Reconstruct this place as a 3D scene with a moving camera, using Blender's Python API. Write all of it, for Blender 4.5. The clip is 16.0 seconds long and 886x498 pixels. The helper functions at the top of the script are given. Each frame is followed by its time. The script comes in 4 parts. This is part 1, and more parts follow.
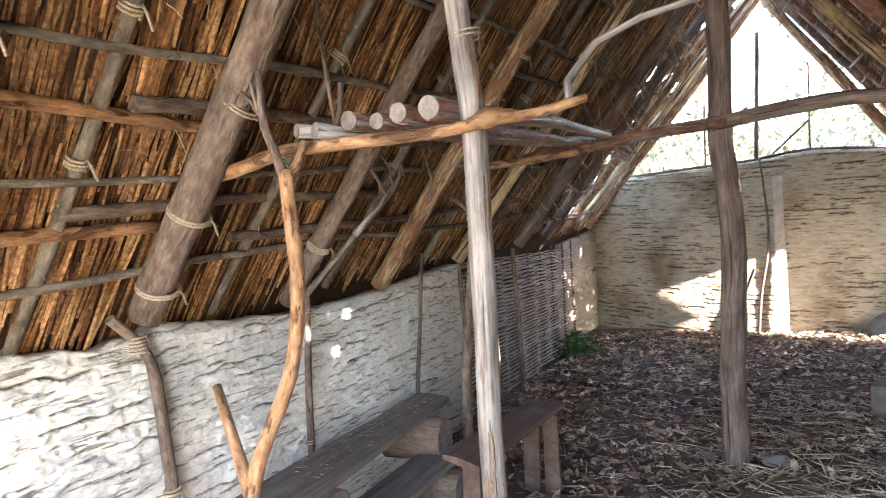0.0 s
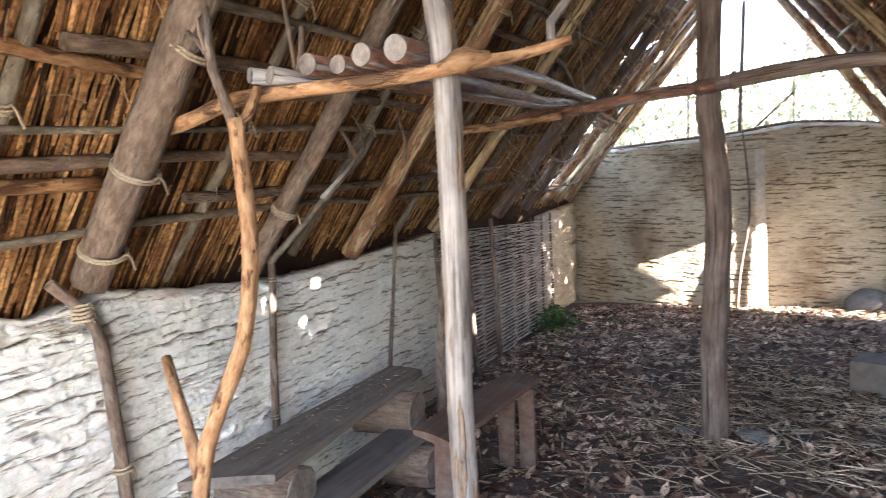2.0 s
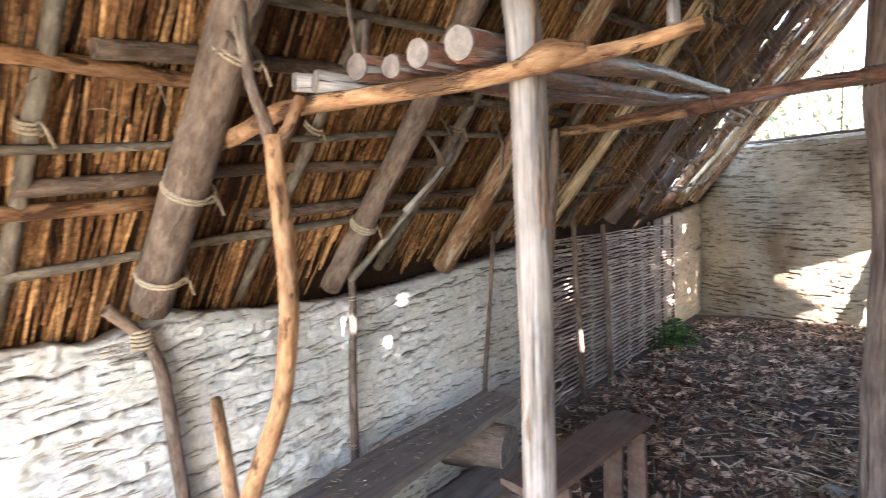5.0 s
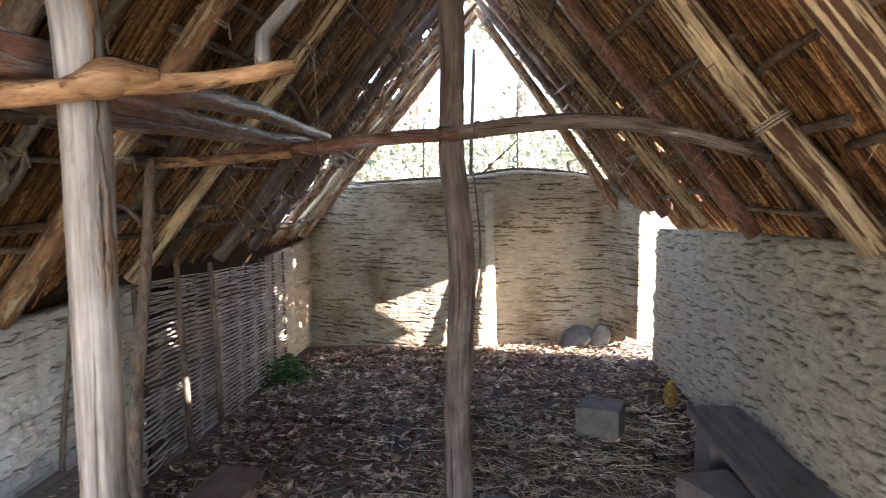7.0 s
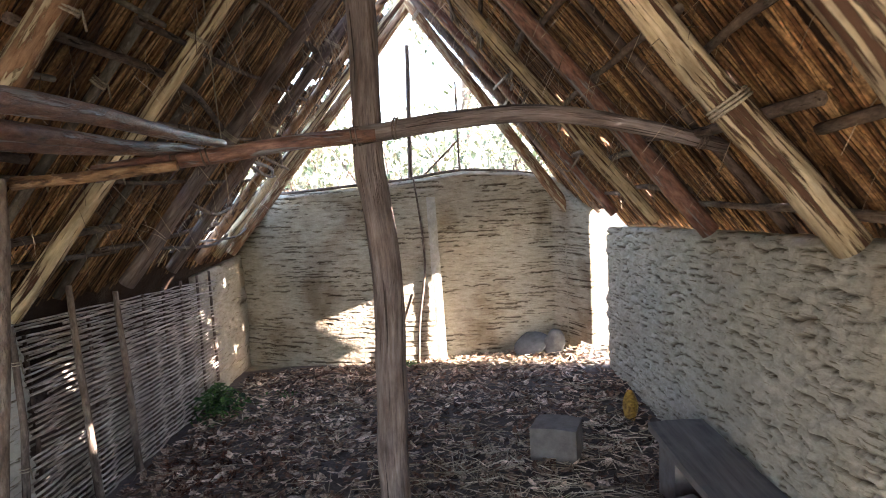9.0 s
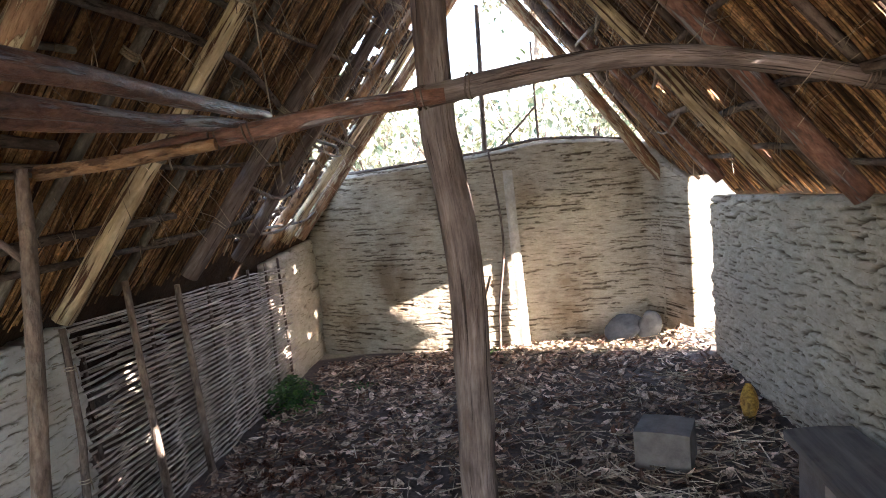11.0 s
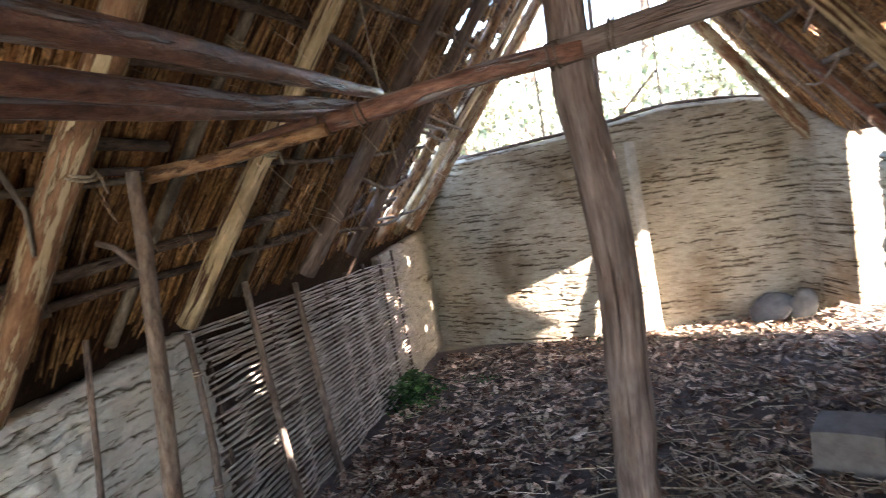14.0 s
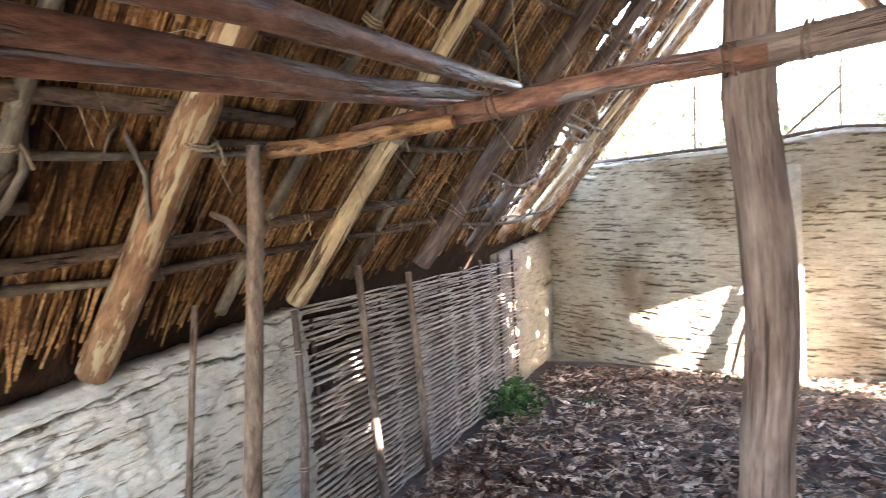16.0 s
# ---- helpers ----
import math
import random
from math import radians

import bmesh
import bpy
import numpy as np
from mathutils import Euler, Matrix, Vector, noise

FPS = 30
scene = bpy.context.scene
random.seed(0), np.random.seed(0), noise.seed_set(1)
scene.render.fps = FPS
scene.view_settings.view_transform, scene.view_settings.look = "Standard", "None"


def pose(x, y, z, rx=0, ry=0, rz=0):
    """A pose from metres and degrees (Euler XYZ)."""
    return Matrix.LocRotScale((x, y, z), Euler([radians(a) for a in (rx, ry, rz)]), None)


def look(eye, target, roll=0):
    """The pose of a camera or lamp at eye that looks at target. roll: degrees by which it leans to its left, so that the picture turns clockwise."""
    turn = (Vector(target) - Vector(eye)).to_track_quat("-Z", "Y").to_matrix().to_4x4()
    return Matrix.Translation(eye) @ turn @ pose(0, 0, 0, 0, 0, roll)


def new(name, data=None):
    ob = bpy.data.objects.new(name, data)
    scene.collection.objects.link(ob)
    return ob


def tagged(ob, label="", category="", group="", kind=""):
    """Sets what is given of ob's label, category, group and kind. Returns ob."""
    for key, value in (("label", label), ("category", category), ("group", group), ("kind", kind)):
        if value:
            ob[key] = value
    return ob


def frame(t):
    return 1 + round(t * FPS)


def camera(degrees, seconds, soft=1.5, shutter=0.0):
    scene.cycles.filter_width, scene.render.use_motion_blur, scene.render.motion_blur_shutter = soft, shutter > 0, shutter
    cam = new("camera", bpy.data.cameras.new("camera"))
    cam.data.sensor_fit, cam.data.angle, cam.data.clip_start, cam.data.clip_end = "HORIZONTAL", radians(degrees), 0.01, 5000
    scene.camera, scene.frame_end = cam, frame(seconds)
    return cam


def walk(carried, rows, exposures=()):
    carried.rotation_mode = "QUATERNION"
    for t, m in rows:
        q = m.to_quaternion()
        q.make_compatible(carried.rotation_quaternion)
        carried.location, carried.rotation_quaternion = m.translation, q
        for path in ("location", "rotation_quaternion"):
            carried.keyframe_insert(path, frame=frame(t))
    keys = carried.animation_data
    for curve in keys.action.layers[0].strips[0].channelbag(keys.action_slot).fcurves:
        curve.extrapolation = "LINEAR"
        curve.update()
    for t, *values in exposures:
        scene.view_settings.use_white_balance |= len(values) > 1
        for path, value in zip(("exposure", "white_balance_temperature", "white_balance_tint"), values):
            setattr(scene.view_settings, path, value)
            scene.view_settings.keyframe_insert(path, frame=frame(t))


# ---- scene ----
cam = camera(69.0, 16.0, 0.7, 0.4)
PATH = [
    (0, (0.418, -3.701, 1.587), (-0.595, -1.986, 1.416), -4.0),
    (0.5, (0.446, -3.712, 1.579), (-0.498, -1.956, 1.416), -3.3),
    (1, (0.447, -3.701, 1.578), (-0.461, -1.93, 1.39), -3.0),
    (1.5, (0.412, -3.646, 1.572), (-0.489, -1.874, 1.356), -2.9),
    (2, (0.362, -3.552, 1.535), (-0.597, -1.815, 1.281), -3.2),
    (2.5, (0.256, -3.532, 1.587), (-1.04, -2.024, 1.368), -5.2),
    (3, (0.18, -3.536, 1.588), (-1.284, -2.194, 1.351), -3.0),
    (5.5, (0.257, -3.093, 1.609), (-0.787, -1.404, 1.374), -3.4),
    (6, (0.219, -3.041, 1.616), (-0.45, -1.163, 1.457), -4.4),
    (6.5, (0.229, -3.036, 1.621), (-0.186, -1.087, 1.449), -2.4),
    (7, (0.229, -3.041, 1.628), (0.033, -1.061, 1.425), -0.4),
    (7.5, (0.223, -3.029, 1.601), (0.135, -1.042, 1.391), -0.2),
    (8, (0.263, -2.945, 1.607), (0.214, -0.96, 1.361), -1.9),
    (8.5, (0.34, -2.805, 1.643), (0.302, -0.815, 1.451), -2.3),
    (11, (0.276, -2.21, 1.624), (-0.02, -0.249, 1.368), -5.6),
    (11.5, (0.324, -2.18, 1.645), (0.006, -0.205, 1.611), -3.0),
    (12, (0.196, -2.088, 1.704), (0.035, -0.104, 1.89), -3.0),
    (12.5, (0.165, -2.092, 1.707), (0.036, -0.103, 1.877), -1.5),
    (13, (0.136, -2.056, 1.657), (0.014, -0.061, 1.586), -4.6),
    (13.5, (0.124, -2.019, 1.638), (-0.236, -0.067, 1.389), -9.1),
    (14, (0.13, -1.966, 1.604), (-0.485, -0.08, 1.348), -9.9),
    (14.5, (0.074, -1.837, 1.63), (-0.788, -0.045, 1.417), -6.7),
    (15, (0.048, -1.76, 1.613), (-0.962, -0.035, 1.361), -5.3),
    (15.5, (0.065, -1.776, 1.624), (-1.032, -0.124, 1.367), -4.1),
    (16, (0.079, -1.778, 1.63), (-0.886, -0.042, 1.393), -3.6),
]
walk(cam, [(t, look(e, g, r)) for t, e, g, r in PATH], [(0.0, 4.35, 6150, 18), (3.0, 4.3, 6150, 18), (5.5, 4.5, 6150, 18), (6.0, 4.25, 6150, 18), (7.0, 3.85, 6150, 18), (8.5, 3.95, 6150, 18), (11.0, 3.87, 6150, 18), (12.5, 3.88, 6150, 18), (13.0, 3.62, 6150, 18), (13.5, 3.62, 6150, 18), (14.0, 4.1, 6150, 18), (14.5, 4.5, 6150, 18), (15.0, 5.0, 6150, 18), (16.0, 5.12, 6150, 18)])

# ---------------------------------------------------------------- light
SUN_EL, SUN_PLAN = radians(20.0), radians(18.0)
TO_SUN = Vector((math.cos(SUN_EL) * math.cos(SUN_PLAN), -math.cos(SUN_EL) * math.sin(SUN_PLAN), math.sin(SUN_EL)))
world = bpy.data.worlds.new("sky")
scene.world = world
world.use_nodes = True
wn = world.node_tree
sky = wn.nodes.new("ShaderNodeTexSky")
sky.sky_type, sky.sun_disc = "NISHITA", False
sky.sun_elevation, sky.sun_rotation = SUN_EL, math.atan2(TO_SUN.x, TO_SUN.y)
bg = wn.nodes["Background"]
bg.inputs["Strength"].default_value = 0.15
wn.links.new(sky.outputs[0], bg.inputs["Color"])
sun_data = bpy.data.lights.new("sun", "SUN")
sun_data.energy, sun_data.angle, sun_data.color = 5.0, radians(0.6), (1.0, 0.93, 0.82)
sun = new("sun", sun_data)
sun.matrix_world = look(TO_SUN * 30, (0, 0, 0))

# ---------------------------------------------------------------- materials


def ramp(nt, fac, stops):
    node = nt.nodes.new("ShaderNodeValToRGB")
    els = node.color_ramp.elements
    while len(els) < len(stops):
        els.new(0.5)
    for e, (p, c) in zip(els, stops):
        e.position, e.color = p, (*c, 1)
    nt.links.new(fac, node.inputs[0])
    return node.outputs[0]


def noise_tex(nt, vec, scale, detail=4.0, rough=0.6, stretch=(1, 1, 1)):
    m = nt.nodes.new("ShaderNodeMapping")
    m.inputs["Scale"].default_value = stretch
    nt.links.new(vec, m.inputs[0])
    n = nt.nodes.new("ShaderNodeTexNoise")
    n.inputs["Scale"].default_value, n.inputs["Detail"].default_value, n.inputs["Roughness"].default_value = scale, detail, rough
    nt.links.new(m.outputs[0], n.inputs["Vector"])
    return n.outputs[0]


def mixed(nt, fac, a, b, kind="MIX"):
    m = nt.nodes.new("ShaderNodeMix")
    m.data_type, m.blend_type = "RGBA", kind
    for sock, v in ((m.inputs[0], fac), (m.inputs[6], a), (m.inputs[7], b)):
        if isinstance(v, (int, float)):
            sock.default_value = v
        elif isinstance(v, tuple):
            sock.default_value = (*v, 1)
        else:
            nt.links.new(v, sock)
    return m.outputs[2]


def base_mat(name, rough):
    mat = bpy.data.materials.new(name)
    mat.use_nodes = True
    nt = mat.node_tree
    b = nt.nodes["Principled BSDF"]
    b.inputs["Roughness"].default_value = rough
    b.inputs["Specular IOR Level"].default_value = 0.25
    return mat, nt, b


def shift_by_object(nt, vec):
    info = nt.nodes.new("ShaderNodeObjectInfo")
    k = nt.nodes.new("ShaderNodeMath")
    k.operation = "MULTIPLY"
    k.inputs[1].default_value = 37.0
    nt.links.new(info.outputs["Random"], k.inputs[0])
    add = nt.nodes.new("ShaderNodeVectorMath")
    nt.links.new(vec, add.inputs[0])
    nt.links.new(k.outputs[0], add.inputs[1])
    return add.outputs[0], info.outputs["Random"]


def bump(nt, b, height, strength, dist):
    n = nt.nodes.new("ShaderNodeBump")
    n.inputs["Strength"].default_value, n.inputs["Distance"].default_value = strength, dist
    nt.links.new(height, n.inputs["Height"])
    nt.links.new(n.outputs[0], b.inputs["Normal"])


def wood_mat(name, stops, rough=0.8, along=0.12, scale=26, patch=None, patch_stops=(0.5, 0.56), relief=0.006, patch_size=(30, 0.16), split=True):
    """Round wood: fibres run along the limb by its stored grain coordinates; patch lays bark or bleached remnants over it."""
    mat, nt, b = base_mat(name, rough)
    at = nt.nodes.new("ShaderNodeAttribute")
    at.attribute_name = "grain"
    vec, rnd = shift_by_object(nt, at.outputs["Vector"])
    fib = noise_tex(nt, vec, scale * 2.2, 6, 0.7, (1, 1, along))
    big = noise_tex(nt, vec, 11, 4, 0.65, (1, 1, 0.4))
    col = ramp(nt, fib, stops)
    tone = ramp(nt, big, [(0.3, (0.5, 0.47, 0.45)), (0.68, (1.25, 1.22, 1.2))])
    col = mixed(nt, 1.0, col, tone, "MULTIPLY")
    cr = noise_tex(nt, vec, scale * 2.6, 3, 0.5, (1, 1, along * 0.35))
    crack = ramp(nt, cr, [(0.33, (0.25, 0.22, 0.21)), (0.38, (1, 1, 1))])
    h = fib
    if split:
        col = mixed(nt, 1.0, col, crack, "MULTIPLY")
        h = mixed(nt, 0.5, fib, crack)
    if patch:
        pn = noise_tex(nt, vec, patch_size[0], 4, 0.6, (1, 1, patch_size[1]))
        f = ramp(nt, pn, [(patch_stops[0], (0, 0, 0)), (patch_stops[1], (1, 1, 1))])
        pc = mixed(nt, fib, patch, tuple(c * 0.45 for c in patch))
        col = mixed(nt, f, col, pc)
        h = mixed(nt, 0.6, h, f)
    nt.links.new(col, b.inputs["Base Color"])
    bump(nt, b, h, 1.0, relief * 1.8)
    return mat


M_POST = wood_mat("weathered_grey_wood", [(0.3, (0.10, 0.072, 0.06)), (0.5, (0.20, 0.152, 0.132)), (0.72, (0.31, 0.255, 0.23))], 0.85, 0.07, 34, (0.19, 0.115, 0.085), (0.5, 0.8), 0.013, (26, 0.15))
M_PALE = wood_mat("bleached_grey_wood", [(0.32, (0.12, 0.10, 0.09)), (0.5, (0.29, 0.26, 0.24)), (0.68, (0.46, 0.425, 0.40))], 0.8, 0.05, 30, (0.40, 0.24, 0.14), (0.58, 0.66), 0.010, (30, 0.16))
M_BARK = wood_mat("brown_bark", [(0.3, (0.09, 0.063, 0.048)), (0.5, (0.19, 0.138, 0.105)), (0.75, (0.31, 0.245, 0.195))], 0.9, 0.35, 22, (0.30, 0.24, 0.19), (0.55, 0.7), 0.008, (30, 0.3), False)
M_SMOOTH = wood_mat("smooth_grey_bark", [(0.3, (0.20, 0.155, 0.12)), (0.55, (0.34, 0.28, 0.23)), (0.8, (0.46, 0.40, 0.34))], 0.75, 0.3, 14, (0.20, 0.15, 0.11), (0.62, 0.72), 0.003, (20, 0.6), False)
M_PEEL = wood_mat("peeled_yellow_wood", [(0.3, (0.40, 0.28, 0.15)), (0.5, (0.62, 0.48, 0.29)), (0.72, (0.76, 0.63, 0.42))], 0.7, 0.1, 22, (0.14, 0.066, 0.034), (0.525, 0.56), 0.016, (50, 0.05))
M_FLAKE = wood_mat("flaking_orange_bark", [(0.3, (0.13, 0.065, 0.034)), (0.5, (0.28, 0.155, 0.085)), (0.75, (0.42, 0.26, 0.15))], 0.8, 0.2, 24, (0.64, 0.49, 0.30), (0.515, 0.545), 0.014, (48, 0.12), False)
M_HONEY = wood_mat("honey_brown_wood", [(0.3, (0.16, 0.075, 0.033)), (0.5, (0.36, 0.20, 0.10)), (0.75, (0.54, 0.36, 0.21))], 0.65, 0.28, 26, (0.15, 0.075, 0.04), (0.55, 0.63), 0.007, (26, 0.35), False)
M_DARK = wood_mat("dark_red_bark", [(0.3, (0.075, 0.042, 0.033)), (0.5, (0.22, 0.105, 0.07)), (0.75, (0.38, 0.22, 0.155))], 0.38, 0.3, 30, (0.42, 0.37, 0.355), (0.55, 0.62), 0.009, (34, 0.1), False)
M_HAZEL = wood_mat("grey_green_hazel", [(0.3, (0.10, 0.08, 0.06)), (0.5, (0.19, 0.165, 0.13)), (0.75, (0.33, 0.30, 0.25))], 0.75, 0.3, 24, (0.42, 0.38, 0.32), (0.6, 0.7), 0.002, (30, 0.5), False)
M_ROD = wood_mat("weathered_wicker", [(0.3, (0.26, 0.21, 0.17)), (0.5, (0.48, 0.41, 0.35)), (0.75, (0.64, 0.58, 0.52))], 0.85, 0.2, 40, None, (0, 1), 0.002)
M_TWIG = wood_mat("dark_twig", [(0.3, (0.06, 0.045, 0.035)), (0.5, (0.15, 0.11, 0.085)), (0.75, (0.27, 0.21, 0.17))], 0.85, 0.3, 30, None, (0, 1), 0.002)


M_SAWN = wood_mat("pale_sawn_wood", [(0.3, (0.15, 0.13, 0.115)), (0.6, (0.29, 0.26, 0.235))], 0.8, 1.0, 20, None, (0, 1), 0.001, (30, 0.2), False)
M_GREYEND = wood_mat("grey_sawn_wood", [(0.3, (0.15, 0.125, 0.11)), (0.6, (0.27, 0.235, 0.21))], 0.8, 1.0, 20, None, (0, 1), 0.001, (30, 0.2), False)


def rope_mat():
    mat, nt, b = base_mat("jute_rope", 0.9)
    tc = nt.nodes.new("ShaderNodeTexCoord")
    n = noise_tex(nt, tc.outputs["Object"], 160, 3)
    nt.links.new(ramp(nt, n, [(0.3, (0.22, 0.16, 0.10)), (0.7, (0.50, 0.42, 0.31))]), b.inputs["Base Color"])
    bump(nt, b, n, 0.8, 0.002)
    return mat


M_ROPE = rope_mat()


def reed_mat(name, dark, mid, light):
    mat, nt, b = base_mat(name, 0.55)
    geo = nt.nodes.new("ShaderNodeNewGeometry")
    tc = nt.nodes.new("ShaderNodeTexCoord")
    big = noise_tex(nt, tc.outputs["Object"], 4.0, 4, 0.65, (0.5, 1.6, 0.5))
    col = ramp(nt, geo.outputs["Random Per Island"], [(0.0, dark), (0.35, mid), (0.8, light), (1.0, tuple(min(1, c * 1.35) for c in light))])
    tone = ramp(nt, big, [(0.36, (0.34, 0.27, 0.22)), (0.62, (1.15, 1.1, 1.05))])
    fine = noise_tex(nt, tc.outputs["Object"], 60, 3)
    col = mixed(nt, 1.0, col, tone, "MULTIPLY")
    col = mixed(nt, 1.0, col, ramp(nt, fine, [(0.35, (0.5, 0.47, 0.45)), (0.65, (1.25, 1.25, 1.25))]), "MULTIPLY")
    nt.links.new(col, b.inputs["Base Color"])
    return mat


M_REED = reed_mat("reed_stems", (0.04, 0.017, 0.008), (0.27, 0.135, 0.058), (0.57, 0.36, 0.175))
M_STRAW = reed_mat("dry_straw", (0.14, 0.10, 0.065), (0.36, 0.28, 0.20), (0.60, 0.51, 0.39))
M_LEAF = reed_mat("dead_leaves", (0.06, 0.03, 0.020), (0.28, 0.155, 0.10), (0.66, 0.52, 0.41))
M_GREEN = reed_mat("green_leaves", (0.025, 0.06, 0.02), (0.05, 0.13, 0.035), (0.12, 0.22, 0.06))
# leaf colours paled towards white to carry the overexposed sunlight outdoors
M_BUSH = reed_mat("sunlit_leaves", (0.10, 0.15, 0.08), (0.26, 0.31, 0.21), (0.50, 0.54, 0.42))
M_BURR = reed_mat("chestnut_burrs", (0.05, 0.022, 0.015), (0.13, 0.05, 0.03), (0.24, 0.11, 0.06))


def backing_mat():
    mat, nt, b = base_mat("shade_dark_thatch_core", 0.95)
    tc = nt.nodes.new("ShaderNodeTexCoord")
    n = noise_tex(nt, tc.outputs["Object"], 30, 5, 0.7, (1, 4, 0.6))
    # near-black colour holds the shade between stems and under the eaves
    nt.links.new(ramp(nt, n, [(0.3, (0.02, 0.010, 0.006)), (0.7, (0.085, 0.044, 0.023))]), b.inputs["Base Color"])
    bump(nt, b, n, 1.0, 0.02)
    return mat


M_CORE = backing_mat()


def daub_mat(name, stops, stain, streak=(1, 1, 9), cover=(0.42, 0.68), dulled=None):
    mat, nt, b = base_mat(name, 0.95)
    b.inputs["Specular IOR Level"].default_value = 0.1
    tc = nt.nodes.new("ShaderNodeTexCoord")
    vec = tc.outputs["Object"]
    big = noise_tex(nt, vec, 1.6, 4, 0.6)
    fine = noise_tex(nt, vec, 9, 6, 0.7, streak)
    grit = noise_tex(nt, vec, 55, 6, 0.75)
    col = ramp(nt, fine, stops)
    col = mixed(nt, ramp(nt, big, [(cover[0], (0, 0, 0)), (cover[1], (0.85, 0.85, 0.85))]), col, stain)
    col = mixed(nt, 1.0, col, ramp(nt, grit, [(0.3, (0.82, 0.81, 0.8)), (0.7, (1.08, 1.08, 1.08))]), "MULTIPLY")
    seam = noise_tex(nt, vec, 13, 5, 0.7, (0.45, 0.45, 4.5))
    seam_dark = ramp(nt, seam, [(0.36, (0.52, 0.46, 0.39)), (0.42, (1, 1, 1))])
    if dulled:
        # blends to a greyer, darker tone along the wall, in an uneven edge
        sep = nt.nodes.new("ShaderNodeSeparateXYZ")
        nt.links.new(vec, sep.inputs[0])
        mad = nt.nodes.new("ShaderNodeMath")
        mad.operation = "MULTIPLY_ADD"
        nt.links.new(big, mad.inputs[0])
        mad.inputs[1].default_value = 1.6
        nt.links.new(sep.outputs["Y"], mad.inputs[2])
        edge = nt.nodes.new("ShaderNodeMapRange")
        edge.inputs["From Min"].default_value, edge.inputs["From Max"].default_value = -0.1, 1.0
        nt.links.new(mad.outputs[0], edge.inputs["Value"])
        col = mixed(nt, edge.outputs[0], col, mixed(nt, fine, tuple(c * 0.8 for c in dulled), dulled))
    col = mixed(nt, 1.0, col, seam_dark, "MULTIPLY")
    gap_shade = nt.nodes.new("ShaderNodeAttribute")
    gap_shade.attribute_name = "cleft"
    # shade in the gaps under ledges and chips, multiplied into the daub colour
    col = mixed(nt, gap_shade.outputs["Fac"], col, mixed(nt, 1.0, col, (0.24, 0.205, 0.17), "MULTIPLY"))
    nt.links.new(col, b.inputs["Base Color"])
    mid = noise_tex(nt, vec, 20, 5, 0.65, (1, 1, 1.8))
    bump(nt, b, mixed(nt, 0.35, mixed(nt, 0.5, mixed(nt, 0.5, fine, grit), mid), seam_dark), 1.0, 0.034)
    return mat


M_WHITE = daub_mat("pale_daub", [(0.3, (0.68, 0.66, 0.60)), (0.6, (0.86, 0.84, 0.78))], (0.68, 0.67, 0.62), dulled=(0.52, 0.475, 0.40))
M_CLAY = daub_mat("grey_clay_daub", [(0.3, (0.33, 0.275, 0.20)), (0.6, (0.51, 0.44, 0.335))], (0.20, 0.14, 0.085), (1, 1, 4), (0.50, 0.68))
M_TAN = daub_mat("tan_clay_daub", [(0.3, (0.38, 0.325, 0.245)), (0.6, (0.58, 0.51, 0.40))], (0.44, 0.37, 0.275), (1, 1, 3))


def earth_mat():
    mat, nt, b = base_mat("dark_earth", 0.95)
    tc = nt.nodes.new("ShaderNodeTexCoord")
    vec = tc.outputs["Object"]
    n = noise_tex(nt, vec, 1.7, 5, 0.6)
    f = noise_tex(nt, vec, 40, 6, 0.75)
    col = ramp(nt, n, [(0.35, (0.08, 0.062, 0.055)), (0.65, (0.16, 0.125, 0.108))])
    col = mixed(nt, 1.0, col, ramp(nt, f, [(0.3, (0.55, 0.55, 0.55)), (0.75, (1.7, 1.6, 1.5))]), "MULTIPLY")
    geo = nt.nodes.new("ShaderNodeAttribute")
    geo.attribute_name = "yard_and_sun_pool"
    # pale outdoor ground colour, also painted indoors as sunlight at the doorway
    yard_and_sun_pool = ramp(nt, f, [(0.3, (0.20, 0.17, 0.11)), (0.7, (0.42, 0.37, 0.26))])
    col = mixed(nt, geo.outputs["Fac"], col, yard_and_sun_pool)
    nt.links.new(col, b.inputs["Base Color"])
    bump(nt, b, f, 1.0, 0.015)
    return mat


M_EARTH = earth_mat()


def stone_mat(name, lo, hi):
    mat, nt, b = base_mat(name, 0.85)
    tc = nt.nodes.new("ShaderNodeTexCoord")
    vec, _ = shift_by_object(nt, tc.outputs["Object"])
    n = noise_tex(nt, vec, 12, 6, 0.7)
    nt.links.new(ramp(nt, n, [(0.3, lo), (0.7, hi)]), b.inputs["Base Color"])
    bump(nt, b, n, 0.8, 0.01)
    return mat


M_STONE = stone_mat("grey_stone", (0.16, 0.155, 0.15), (0.32, 0.31, 0.30))
# darker copy of the grey stone, shade of the doorway stones in its colour
M_SHADE_STONE = stone_mat("shade_grey_stone", (0.07, 0.068, 0.066), (0.16, 0.155, 0.15))
M_BLOCK = stone_mat("dusty_grey_block", (0.13, 0.105, 0.09), (0.22, 0.185, 0.165))


def plank_mat(name, lo, hi):
    mat, nt, b = base_mat(name, 0.8)
    tc = nt.nodes.new("ShaderNodeTexCoord")
    vec, _ = shift_by_object(nt, tc.outputs["Object"])
    n = noise_tex(nt, vec, 26, 6, 0.65, (1, 0.07, 1))
    d = noise_tex(nt, vec, 7, 4, 0.6)
    col = ramp(nt, n, [(0.3, lo), (0.7, hi)])
    col = mixed(nt, ramp(nt, d, [(0.5, (0, 0, 0)), (0.75, (0.6, 0.6, 0.6))]), col, (0.20, 0.17, 0.14))
    nt.links.new(col, b.inputs["Base Color"])
    bump(nt, b, n, 0.8, 0.004)
    return mat


